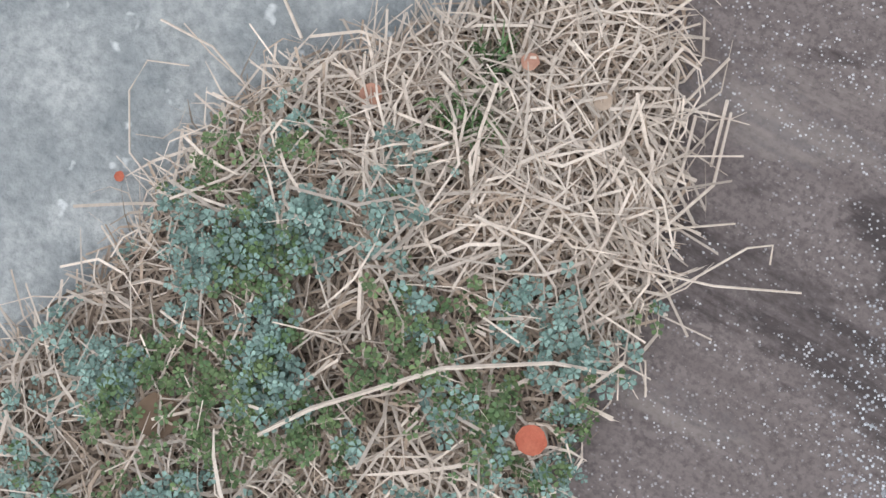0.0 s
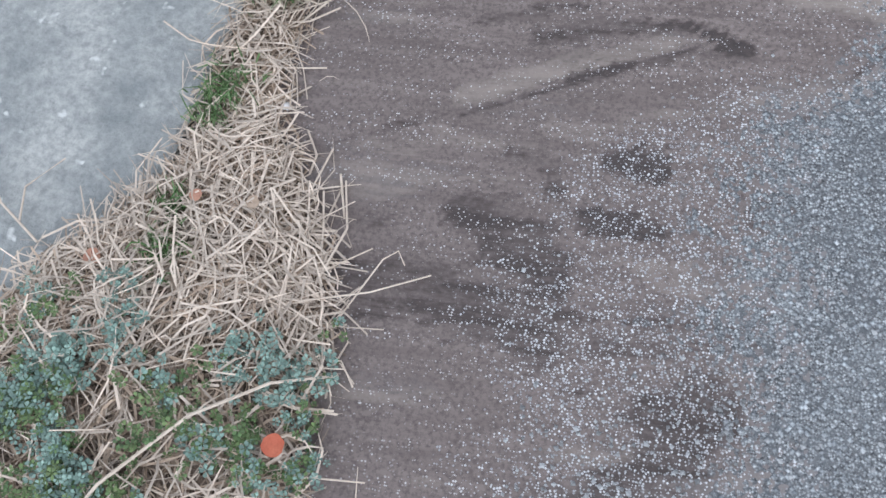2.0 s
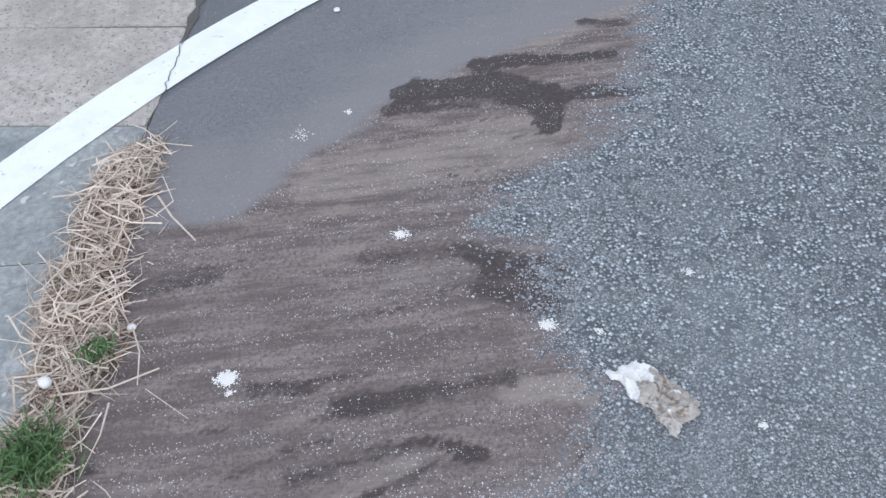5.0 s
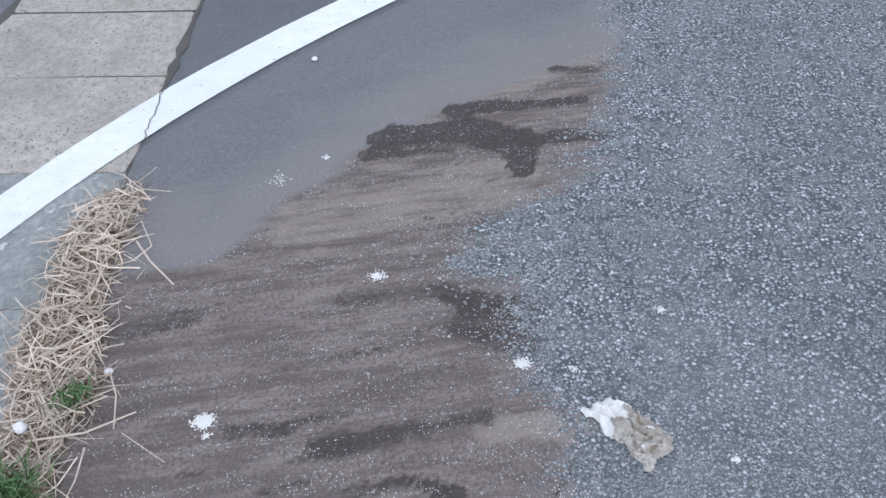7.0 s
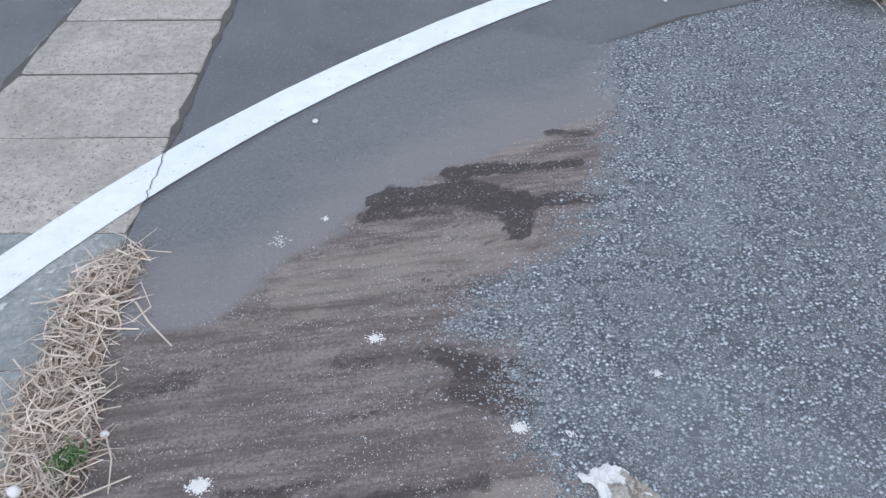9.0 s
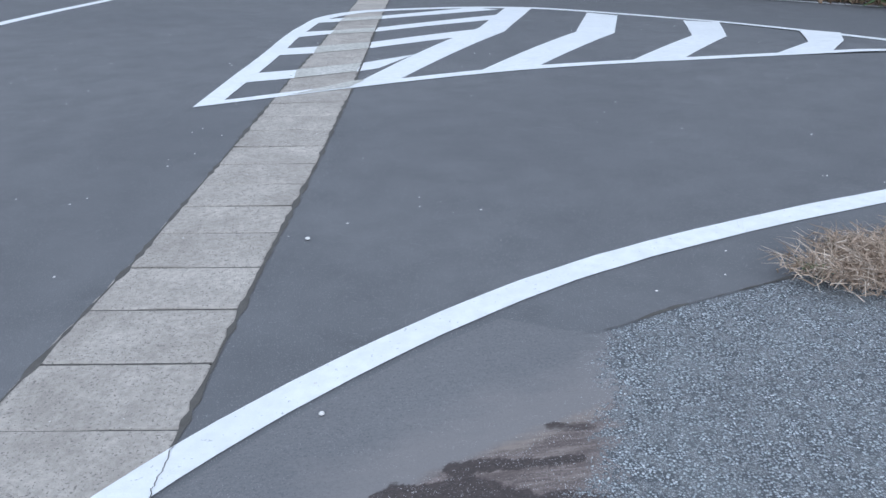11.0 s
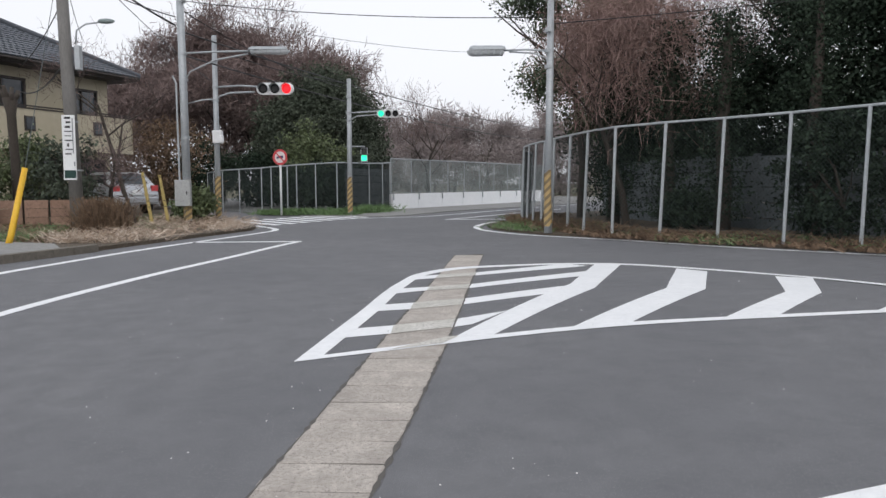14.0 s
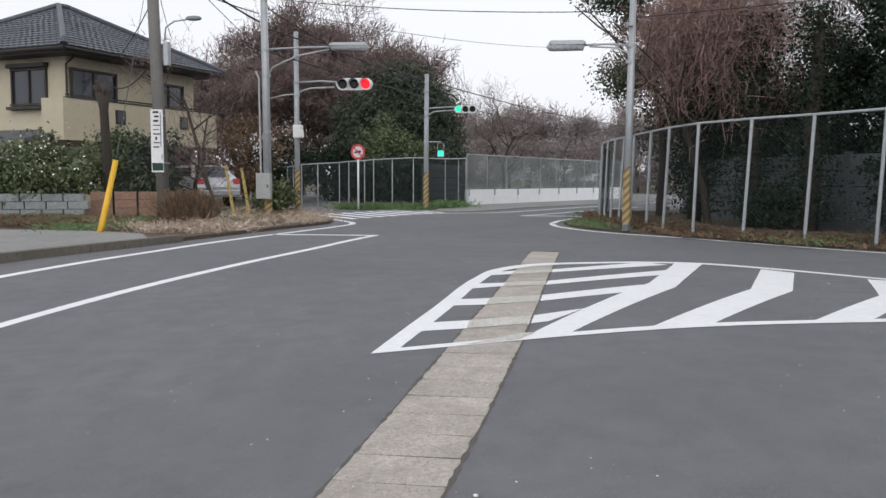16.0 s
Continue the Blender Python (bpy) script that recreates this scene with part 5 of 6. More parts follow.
bag = Shape()
for k in range(7):
    an = k * 0.9
    bag.tube([(0, 0, 0.02 * k), (0.14 * math.cos(an), 0.1 * math.sin(an), -0.08 - 0.02 * (k % 3))], [0.07, 0.03], 7)
bag_ob = part("plastic_bag", bag, WHITE, smooth=True)
bag_ob.location = (5.35, 19.35, 5.32)
tagged(bag_ob, "white plastic bag caught in bare twigs", "bag")

# ---- near ground: muddy apron beside the grassy joint ----


def fbm(x, y, sx, sy, seed, octaves=4):
    return noise.fractal(Vector((x * sx + seed * 17.3, y * sy - seed * 5.1, seed * 3.7)), 1.0, 2.0, octaves)


def smooth(v, lo, hi):
    t = min(1.0, max(0.0, (v - lo) / (hi - lo)))
    return t * t * (3 - 2 * t)


CB_Y = [-1.5, -0.2, 0.1, 0.35, 0.6, 0.75, 0.85, 0.95, 1.05, 1.2, 1.34, 1.48, 1.6, 1.75, 1.92, 2.06, 2.25, 2.45]
CB_X = [-0.3, -0.12, -0.03, 0.0, 0.02, 0.09, 0.2, 0.22, 0.17, 0.2, 0.08, 0.26, 0.42, 0.5, 0.54, 0.6, 0.655, 0.76]
CB_W = [0.16, 0.16, 0.16, 0.18, 0.18, 0.14, 0.09, 0.08, 0.08, 0.07, 0.09, 0.1, 0.1, 0.1, 0.09, 0.08, 0.06, 0.01]
MUD_X, MUD_Y = [-1.5, -0.7, -0.43, -0.37, -0.26, -0.14, 0.07, 0.3, 0.53, 0.7, 2.0], [1.46, 1.45, 1.43, 1.5, 1.6, 1.7, 1.84, 1.94, 2.04, 2.14, 2.4]
TOP_X, TOP_Y = [-1.9, -0.75, -0.6, -0.3, 0.03, 0.4, 0.6, 0.7, 0.78, 1.0, 1.5, 1.75, 2.4, 5.0], [1.2, 1.7, 1.87, 2.13, 2.37, 2.58, 2.46, 2.43, 2.45, 2.535, 2.67, 2.75, 2.9, 3.1]
# damp streaks and sandy tongues: two ends, half width, strength
WET_FAR = [(-0.03, 1.765, 0.16, 1.765, 0.03, 1.8), (0.14, 1.76, 0.28, 1.71, 0.042, 1.8), (0.28, 1.72, 0.265, 1.6, 0.026, 1.8), (0.14, 1.845, 0.46, 1.835, 0.018, 1.5), (0.36, 1.705, 0.54, 1.665, 0.022, 1.4), (0.43, 1.97, 0.52, 1.95, 0.018, 0.8), (-0.09, 1.7, 0.1, 1.695, 0.016, 0.8)]
WET_MID = [(-0.18, 1.27, 0.03, 1.255, 0.022, 0.6), (0.02, 1.25, 0.2, 1.17, 0.036, 0.95), (0.06, 1.15, 0.19, 1.1, 0.036, 0.85), (-0.24, 0.945, 0.06, 0.955, 0.022, 0.85), (-0.3, 0.925, -0.1, 0.93, 0.014, 0.7), (-0.38, 1.0, -0.28, 0.985, 0.013, 0.75), (-0.47, 0.92, -0.43, 0.92, 0.012, 0.7),
           (-0.32, 0.82, -0.19, 0.85, 0.018, 0.62), (-0.19, 0.85, -0.1, 0.853, 0.014, 0.8), (-0.1, 0.857, 0.0, 0.815, 0.01, 1.1), (-0.12, 1.05, 0.08, 1.06, 0.016, 0.5)]
WET_NEAR = [(-0.42, 0.67, -0.26, 0.742, 0.008, 0.85), (-0.26, 0.742, -0.08, 0.812, 0.006, 0.8), (-0.62, 0.6, -0.37, 0.7, 0.008, 0.5), (0.21, 0.845, 0.1, 0.76, 0.009, 0.7), (0.1, 0.76, 0.05, 0.68, 0.01, 0.6), (-0.19, 0.62, -0.12, 0.61, 0.02, 0.95), (-0.39, 0.52, -0.25, 0.44, 0.03, 0.8), (-0.2, 0.515, -0.12, 0.51, 0.019, 0.9), (-0.39, 0.39, -0.25, 0.34, 0.032, 0.7), (-0.34, 0.615, -0.27, 0.6, 0.016, 0.65), (-0.29, 0.6, -0.26, 0.56, 0.016, 0.65), (-0.22, 0.06, -0.04, 0.26, 0.06, 0.75), (-0.28, 0.0, -0.2, -0.2, 0.08, 0.6)]
DARK_STONES = [(-0.24, 0.04, -0.06, 0.27, 0.075, 1.0), (-0.3, 0.0, -0.22, -0.25, 0.08, 1.0)]
SAND = [(-0.42, 0.7, -0.25, 0.778, 0.02, 0.9), (-0.25, 0.778, -0.12, 0.825, 0.016, 0.9), (-0.6, 0.57, -0.42, 0.64, 0.02, 0.5), (-0.32, 0.63, -0.1, 0.7, 0.02, 0.5), (0.06, 0.93, 0.17, 0.92, 0.03, 1.0), (0.17, 0.92, 0.23, 0.85, 0.022, 0.9), (0.2, 0.82, 0.12, 0.73, 0.014, 0.8), (0.12, 0.73, 0.07, 0.66, 0.014, 0.7), (-0.24, 1.5, 0.2, 1.56, 0.08, 0.85), (0.1, 1.6, 0.28, 1.58, 0.03, 0.9), (-0.42, 1.41, -0.02, 1.385, 0.018, 0.6), (0.3, 1.92, 0.56, 2.03, 0.035, 1.0), (-0.02, 1.86, 0.3, 1.93, 0.03, 0.7)]


def streak_at(x, y, rows, ragged):
    """Strength of the strongest of the streaks at a place."""
    best = 0.0
    for ax, ay, bx, by, w, k in rows:
        t = min(1, max(0, ((x - ax) * (bx - ax) + (y - ay) * (by - ay)) / ((bx - ax) ** 2 + (by - ay) ** 2 + 1e-9)))
        q = math.hypot(x - ax - t * (bx - ax), y - ay - t * (by - ay)) / w
        if q < 3:
            best = max(best, k * smooth(1.6 - q + ragged, 0, 1.0))
    return best


nx, ny = 300, 310
rows, mud_v, wet_v, coarse_v, grit_v, near_v, speck_v, dust_v = [], [], [], [], [], [], [], []
for j in range(ny + 1):
    row = []
    for i in range(nx + 1):
        x = -1.45 + 3.1 * i / 240 if i <= 240 else 1.65 + 6.9 * ((i - 240) / 60) ** 1.6
        yt = float(np.interp(x, TOP_X, TOP_Y))
        y = -0.8 + (yt + 0.8) * (j - 50) / 260 if j >= 50 else -0.8 - 5.2 * ((50 - j) / 50) ** 1.6
        x = max(x, strip_right(y) + 0.004)
        b = float(np.interp(y, CB_Y, CB_X))
        n1, n2 = fbm(x, y, 5, 7, 1), fbm(x + 0.25 * y, y - 0.12 * x, 2.6, 17, 2)
        n3 = fbm(x, y, 22, 26, 3, 3)
        wd = float(np.interp(y, CB_Y, CB_W))
        c = smooth(x - b + (0.05 * n1 + 0.07 * n2 + 0.04 * n3) * min(1, wd / 0.08), -wd, wd)
        c *= 1 - 0.75 * streak_at(x, y, DARK_STONES, 0.5 * n1 + 0.4 * n3)
        reach = 0.07 + 0.27 * smooth(0.85 - y, 0, 0.25)
        speck_v.append(smooth(x - b + reach + 0.1 * n1 + 0.06 * n2, -0.08, 0.2))
        near_v.append(smooth(1.05 - y, 0, 0.4))
        edge = float(np.interp(x, MUD_X, MUD_Y)) + 0.02 * n1 + 0.03 * n2
        dust_v.append(smooth(edge + 0.36 - y + 0.06 * n1, 0, 0.36))
        mud = smooth(edge - y, -0.03, 0.06) * (1 - 0.85 * c)
        mud *= 0.9 + 0.25 * n2
        w = smooth(n2 + 0.3 * n3, 0.12, 0.6) * 0.62 * smooth(edge - y, 0, 0.1)
        for rows_ in (WET_FAR, WET_MID, WET_NEAR):
            w = max(w, streak_at(x + 0.02 * n2, y + 0.008 * n1, rows_, 0.7 * n2 + 0.5 * n3))
        sd = smooth(-n2 + 0.3 * n3, 0.12, 0.7) * 0.65
        sd = max(sd, streak_at(x, y + 0.008 * n1, SAND, 0.35 * n2 + 0.3 * n3))
        wet_v.append(w)
        mud_v.append(min(1, max(0, mud)))
        coarse_v.append(max(c, smooth(x, 0.68, 0.8)) if y > 2.1 else c)
        grit_v.append(min(1, max(0, sd)))
        lift = 0.004 * smooth(ny - j, 0, 12) + 0.0006 + 0.009 * smooth(x, 0.6, 0.8)
        if j == ny and x > 0.66:
            lift = -0.01
        row.append((x, y, ground_z(x, y) + lift + (0.0012 * n3 + 0.002 * n2 * (1 - c)) * smooth(ny - j, 0, 12)))
    rows.append(row)
apron = tagged(part("apron", Shape().sheet(rows), ASPHALT, smooth=True), "mud-stained apron of coarse grey asphalt with wet dark patches", "pavement", kind="structure")
for key, values in (("mud", mud_v), ("wet", wet_v), ("coarse", coarse_v), ("sand", grit_v), ("near", near_v), ("speckle", speck_v), ("dust", dust_v)):
    at_ = apron.data.attributes.new(key, "FLOAT", "POINT")
    at_.data.foreach_set("value", values)

am = bpy.data.materials.new("muddy_asphalt")
am.use_nodes = True
an, al = am.node_tree.nodes, am.node_tree.links
ap = an["Principled BSDF"]
aco = an.new("ShaderNodeTexCoord")


def a_attr(key):
    k = an.new("ShaderNodeAttribute")
    k.attribute_name = key
    return k.outputs["Fac"]


def a_noise(scale, detail=4.0, stretch=None):
    t = an.new("ShaderNodeTexNoise")
    t.inputs["Scale"].default_value, t.inputs["Detail"].default_value, t.inputs["Roughness"].default_value = scale, detail, 0.65
    if stretch:
        mp = an.new("ShaderNodeMapping")
        mp.inputs["Scale"].default_value = stretch
        al.new(aco.outputs["Object"], mp.inputs[0])
        al.new(mp.outputs[0], t.inputs["Vector"])
    else:
        al.new(aco.outputs["Object"], t.inputs["Vector"])
    return t.outputs[0]


def a_cells(scale, rand=1.0):
    v = an.new("ShaderNodeTexVoronoi")
    v.distance = "MANHATTAN"
    v.inputs["Scale"].default_value, v.inputs["Randomness"].default_value = scale, rand
    al.new(aco.outputs["Object"], v.inputs["Vector"])
    return v.outputs["Distance"], v.outputs["Color"]


def a_range(v, lo, hi, o0=0.0, o1=1.0):
    r = an.new("ShaderNodeMapRange")
    for k, val in zip((1, 2, 3, 4), (lo, hi, o0, o1)):
        r.inputs[k].default_value = val
    al.new(v, r.inputs[0])
    return r.outputs[0]


def a_math(op, a, b):
    m = an.new("ShaderNodeMath")
    m.operation = op
    for k, v in enumerate((a, b)):
        if isinstance(v, (int, float)):
            m.inputs[k].default_value = v
        else:
            al.new(v, m.inputs[k])
    return m.outputs[0]


def a_mix(f, c, d):
    x = an.new("ShaderNodeMix")
    x.data_type = "RGBA"
    for sock, v in ((x.inputs[0], f), (x.inputs[6], c), (x.inputs[7], d)):
        if isinstance(v, tuple):
            sock.default_value = (*v, 1)
        elif isinstance(v, (int, float)):
            sock.default_value = v
        else:
            al.new(v, sock)
    return x.outputs[2]


streak = a_noise(7.5, 9, (0.8, 6.5, 1))
fleck = a_noise(75, 5, (1.0, 1.6, 1))
dist, cell = a_cells(135)
dist2, cell2 = a_cells(270)
sep = an.new("ShaderNodeSeparateColor")
al.new(cell, sep.inputs[0])
sep2 = an.new("ShaderNodeSeparateColor")
al.new(cell2, sep2.inputs[0])
rag_edge = a_math("ADD", a_math("MULTIPLY", a_math("SUBTRACT", streak, 0.5), 1.5), a_math("MULTIPLY", a_math("SUBTRACT", fleck, 0.5), 0.9))
mudc = a_mix(a_math("ADD", a_math("MULTIPLY", a_math("SUBTRACT", a_range(streak, 0.4, 0.6), 0.45), a_range(a_attr("near"), 0.0, 1.0, 1.0, 0.4)), 0.45), (0.122, 0.097, 0.091), (0.23, 0.191, 0.18))
mudc = a_mix(a_range(a_noise(150, 4), 0.44, 0.68), mudc, (0.1, 0.081, 0.076))
mudc = a_mix(a_range(a_math("ADD", a_attr("sand"), rag_edge), 0.4, 1.15), mudc, (0.25, 0.213, 0.19))
clean = a_mix(a_range(a_noise(0.7), 0.3, 0.7), (0.134, 0.135, 0.144), (0.166, 0.167, 0.174))
clean = a_mix(a_range(fleck, 0.4, 0.7, 0.0, 0.5), clean, (0.225, 0.222, 0.228))
clean = a_mix(a_range(a_noise(160, 4), 0.52, 0.72), clean, (0.1, 0.1, 0.105))
clean = a_mix(a_math("MULTIPLY", a_range(a_math("ADD", a_attr("dust"), a_math("MULTIPLY", rag_edge, 0.4)), 0.1, 0.9), 0.7), clean, (0.225, 0.211, 0.21))
stonec = a_mix(sep.outputs[0], (0.25, 0.275, 0.3), (0.69, 0.74, 0.78))
stonec = a_mix(a_range(sep.outputs[1], 0.88, 0.95), stonec, (0.82, 0.85, 0.88))
stone = a_mix(a_range(dist, 0.5, 0.82), stonec, (0.082, 0.088, 0.097))
fine = a_mix(a_range(dist2, 0.4, 0.9), a_mix(sep2.outputs[0], (0.21, 0.222, 0.235), (0.56, 0.59, 0.605)), (0.125, 0.128, 0.135))
stone = a_mix(a_math("MAXIMUM", a_range(a_noise(30, 3), 0.46, 0.62), a_math("MULTIPLY", a_range(a_noise(55, 3), 0.36, 0.56), a_attr("near"))), stone, fine)
col = a_mix(a_range(a_math("ADD", a_attr("mud"), a_math("MULTIPLY", rag_edge, 0.5)), 0.15, 0.75), clean, mudc)
wetc = a_mix(a_range(fleck, 0.3, 0.7), (0.024, 0.018, 0.018), (0.066, 0.049, 0.046))
col = a_mix(a_range(a_math("ADD", a_attr("wet"), a_math("MULTIPLY", rag_edge, 1.25)), 0.34, 0.86, 0.0, 0.95), col, wetc)
# pale grit sprinkled over mud: single cells of a fine net
gritmask = a_math("MULTIPLY", a_range(sep2.outputs[1], 0.7, 0.74), a_range(dist2, 0.62, 0.42))
gritmask = a_math("MULTIPLY", gritmask, a_range(a_math("ADD", a_noise(5, 6, (0.9, 5.5, 1)), a_math("MULTIPLY", a_attr("coarse"), 0.25)), 0.44, 0.56))
gritmask = a_math("MULTIPLY", gritmask, a_range(a_math("ADD", a_attr("mud"), a_attr("coarse")), 0.05, 0.4, 0.35, 1.0))
col = a_mix(gritmask, col, a_mix(sep2.outputs[2], (0.24, 0.222, 0.222), (0.58, 0.565, 0.565)))
# finer pale grit that thickens towards the stones
specks = a_math("MULTIPLY", a_range(sep2.outputs[1], 0.36, 0.4), a_range(dist2, 0.7, 0.45))
specks = a_math("MULTIPLY", specks, a_range(a_math("ADD", a_attr("speckle"), a_math("ADD", a_math("MULTIPLY", rag_edge, 0.5), a_math("MULTIPLY", a_math("SUBTRACT", sep2.outputs[0], 0.5), 0.7))), 0.42, 0.62))
col = a_mix(specks, col, a_mix(sep2.outputs[2], (0.25, 0.25, 0.265), (0.62, 0.63, 0.65)))
cmask = a_math("ADD", a_math("ADD", a_attr("coarse"), a_math("MULTIPLY", rag_edge, 0.35)), a_math("MULTIPLY", a_math("SUBTRACT", sep.outputs[2], 0.5), 0.9))
cmask = a_math("MULTIPLY", a_range(cmask, 0.42, 0.5), a_range(a_attr("coarse"), 0.02, 0.3))
# broad patches where the stones are worn dark or pale
stone = a_mix(a_range(a_noise(5, 4), 0.45, 0.65, 0.0, 0.2), stone, (0.12, 0.126, 0.136))
stone = a_mix(a_range(a_noise(3.1, 5), 0.52, 0.66, 0.0, 0.16), stone, (0.42, 0.45, 0.46))
col = a_mix(cmask, col, stone)
al.new(col, ap.inputs["Base Color"])
al.new(a_range(a_attr("wet"), 0.3, 1.0, 0.9, 0.62), ap.inputs["Roughness"])
hgt = a_math("ADD", a_math("MULTIPLY", a_math("MULTIPLY", a_range(dist, 0.8, 0.3), cmask), 1.0), a_math("MULTIPLY", a_noise(120, 5), 0.3))
abump = an.new("ShaderNodeBump")
abump.inputs["Strength"].default_value, abump.inputs["Distance"].default_value = 0.8, 0.006
al.new(hgt, abump.inputs["Height"])
al.new(abump.outputs[0], ap.inputs["Normal"])
apron.data.materials[0] = am


def lumps(name, spots, material, label, category, kind="stuff"):
    """Small angular stones, one flattened six-cornered lump for each (x, y, size)."""
    v, f = [], []
    base = [(1, 0, 0), (0, 1, 0), (-1, 0, 0), (0, -1, 0), (0, 0, 0.7), (0, 0, -0.4)]
    fc = [(0, 1, 4), (1, 2, 4), (2, 3, 4), (3, 0, 4), (1, 0, 5), (2, 1, 5), (3, 2, 5), (0, 3, 5)]
    for x, y, r in spots:
        an_ = rnd.uniform(0, 6.28)
        k = len(v)
        z = ground_z(x, y) + 0.005 + (0.009 if x > 0.8 else 0)
        for a_, b_, c_ in base:
            j = rnd.uniform(0.6, 1.25) * r
            v.append((x + j * (a_ * math.cos(an_) - b_ * math.sin(an_)), y + j * (a_ * math.sin(an_) + b_ * math.cos(an_)), z + c_ * r * 0.8))
        f += [tuple(i + k for i in t) for t in fc]
    s = Shape()
    s.v, s.f = v, f
    return tagged(part(name, s, material), label, category, kind=kind)


spots = []
for k in range(4200):
    y = rnd.uniform(-0.6, 2.1)
    b = float(np.interp(y, CB_Y, CB_X))
    x = b + rnd.gauss(0.12, 0.24)
    if fbm(x, y, 4, 9, 8) < rnd.uniform(-0.5, 0.6) or x < max(strip_right(y) + 0.12, b - 0.24):
        continue
    spots.append((x, y, rnd.choice((0.0012, 0.0016, 0.002, 0.002, 0.003))))
for k in range(1500):
    y = rnd.uniform(-0.5, 0.5)
    x = rnd.uniform(-0.3, 0.6)
    if fbm(x, y, 5, 5, 9) > -0.1:
        spots.append((x, y, rnd.uniform(0.0018, 0.005)))
for k in range(1000):
    x, y = rnd.uniform(-0.36, 0.06), rnd.uniform(-0.3, 0.36)
    if rnd.random() < streak_at(x, y, DARK_STONES, 0.3):
        spots.append((x, y, rnd.uniform(0.0016, 0.0046)))
for k in range(800):
    x, y = 0.2 + rnd.gauss(0, 0.12), 1.3 + rnd.gauss(0, 0.1)
    spots.append((x, y, rnd.uniform(0.002, 0.0048)))
for k in range(2600):
    x, y = rnd.uniform(0.2, 1.6), rnd.uniform(0.3, 2.4)
    if x > float(np.interp(y, CB_Y, CB_X)) + 0.02:
        spots.append((x, y, rnd.uniform(0.002, 0.0055)))
lumps("gravel", spots, STONE, "pale loose grit and small stones on the apron", "gravel")
spots = [(rnd.uniform(-2.5, 3.5), rnd.uniform(2.2, 9), rnd.uniform(0.003, 0.007)) for k in range(160)]
lumps("road_grit", spots, CHALK, "scattered pale specks of grit on the road", "gravel")

for x, y, n, r in ((-0.096, 1.321, 70, 0.02), (0.151, 1.058, 90, 0.017), (-0.43, 1.026, 190, 0.02), (-0.425, 0.995, 30, 0.008), (-0.188, 1.717, 24, 0.012), (0.461, 0.808, 22, 0.009), (0.44, 1.14, 20, 0.016), (0.24, 1.03, 16, 0.012), (-0.3, 1.66, 24, 0.03)):
    sp = [(x + rnd.gauss(0, r * 0.42), y + rnd.gauss(0, r * 0.34), rnd.uniform(0.0007, 0.0028)) for k in range(n * 3)]
    lumps("white_crumbs", sp, CHALK, "small spill of crushed white crumbs on the mud", "crumbs")


def pebble(x, y, r, label, lift=0.0, flat=0.6):
    bm = bmesh.new()
    bmesh.ops.create_icosphere(bm, subdivisions=2, radius=r)
    for v in bm.verts:
        v.co *= 1 + 0.25 * noise.noise(v.co * 1.4 / r + Vector((x * 9, y * 9, 0)))
        v.co.z *= flat
    me = bpy.data.meshes.new("pebble")
    bm.to_mesh(me)
    bm.free()
    me.materials.append(CHALK)
    me.polygons.foreach_set("use_smooth", [True] * len(me.polygons))
    ob = new("pebble", me)
    ob.location = (x, y, ground_z(x, y) + 0.004 + r * flat * 0.8 + lift)
    return tagged(ob, label, "pebble", "pebbles")


pebble(-0.612, 1.16, 0.009, "smooth white pebble beside the dry grass")
pebble(-0.69, 0.655, 0.0085, "smooth white pebble beside the dry grass")
pebble(-0.735, 1.035, 0.011, "pale pebble among the straw", 0.03, 1.0)
pebble(-0.847, 0.88, 0.008, "small white pebble on the concrete cover")
pebble(-0.2, 2.138, 0.009, "white pebble on the asphalt near the line")
pebble(-0.26, 3.354, 0.011, "white pebble on the road")

# crumpled dirty tissue
bm = bmesh.new()
bmesh.ops.create_grid(bm, x_segments=44, y_segments=30, size=0.5)
for v in bm.verts:
    x, y = v.co.x, v.co.y
    n1 = noise.fractal(Vector((x * 3.4, y * 3.4, 2.2)), 1.0, 2.0, 5)
    n2 = noise.fractal(Vector((x * 7, y * 7, 8.1)), 1.0, 2.0, 4)
    r = max(abs(x), abs(y)) * 2
    px = 0.145 * x * (1 - 0.15 * y + 0.13 * n1)
    py = 0.075 * y * (1 + 0.35 * x + 0.25 * n2) + 0.009 * n1
    v.co = Vector((px, py, max(0.001, 0.02 * (1 - r ** 3 * 0.85) * (0.55 + 0.9 * abs(n1) + 0.5 * n2))))
me = bpy.data.meshes.new("tissue")
bm.to_mesh(me)
bm.free()
me.materials.append(RAGMAT)
me.materials.append(CHALK)
for pl in me.polygons:
    if pl.center.x < -0.022 + 0.012 * math.sin(pl.center.y * 160) or noise.noise(pl.center * 60) > 0.5:
        pl.material_index = 1
rag = new("tissue", me)
rag.matrix_world = pose(0.302, 0.892, ground_z(0.3, 0.89) + 0.004, 3, 0, -54)
mod = rag.modifiers.new("thick", "SOLIDIFY")
mod.thickness = 0.0015
tagged(rag, "crumpled dirty white tissue lying on the asphalt", "tissue")
tufts("tissue_shreds", [(0.325, 0.86, ground_z(0.32, 0.86) + 0.012, 1)], 50, 0.012, 0.012, STRAW_OLD, "dry shreds of straw stuck on the tissue", 0.002, 1.4)

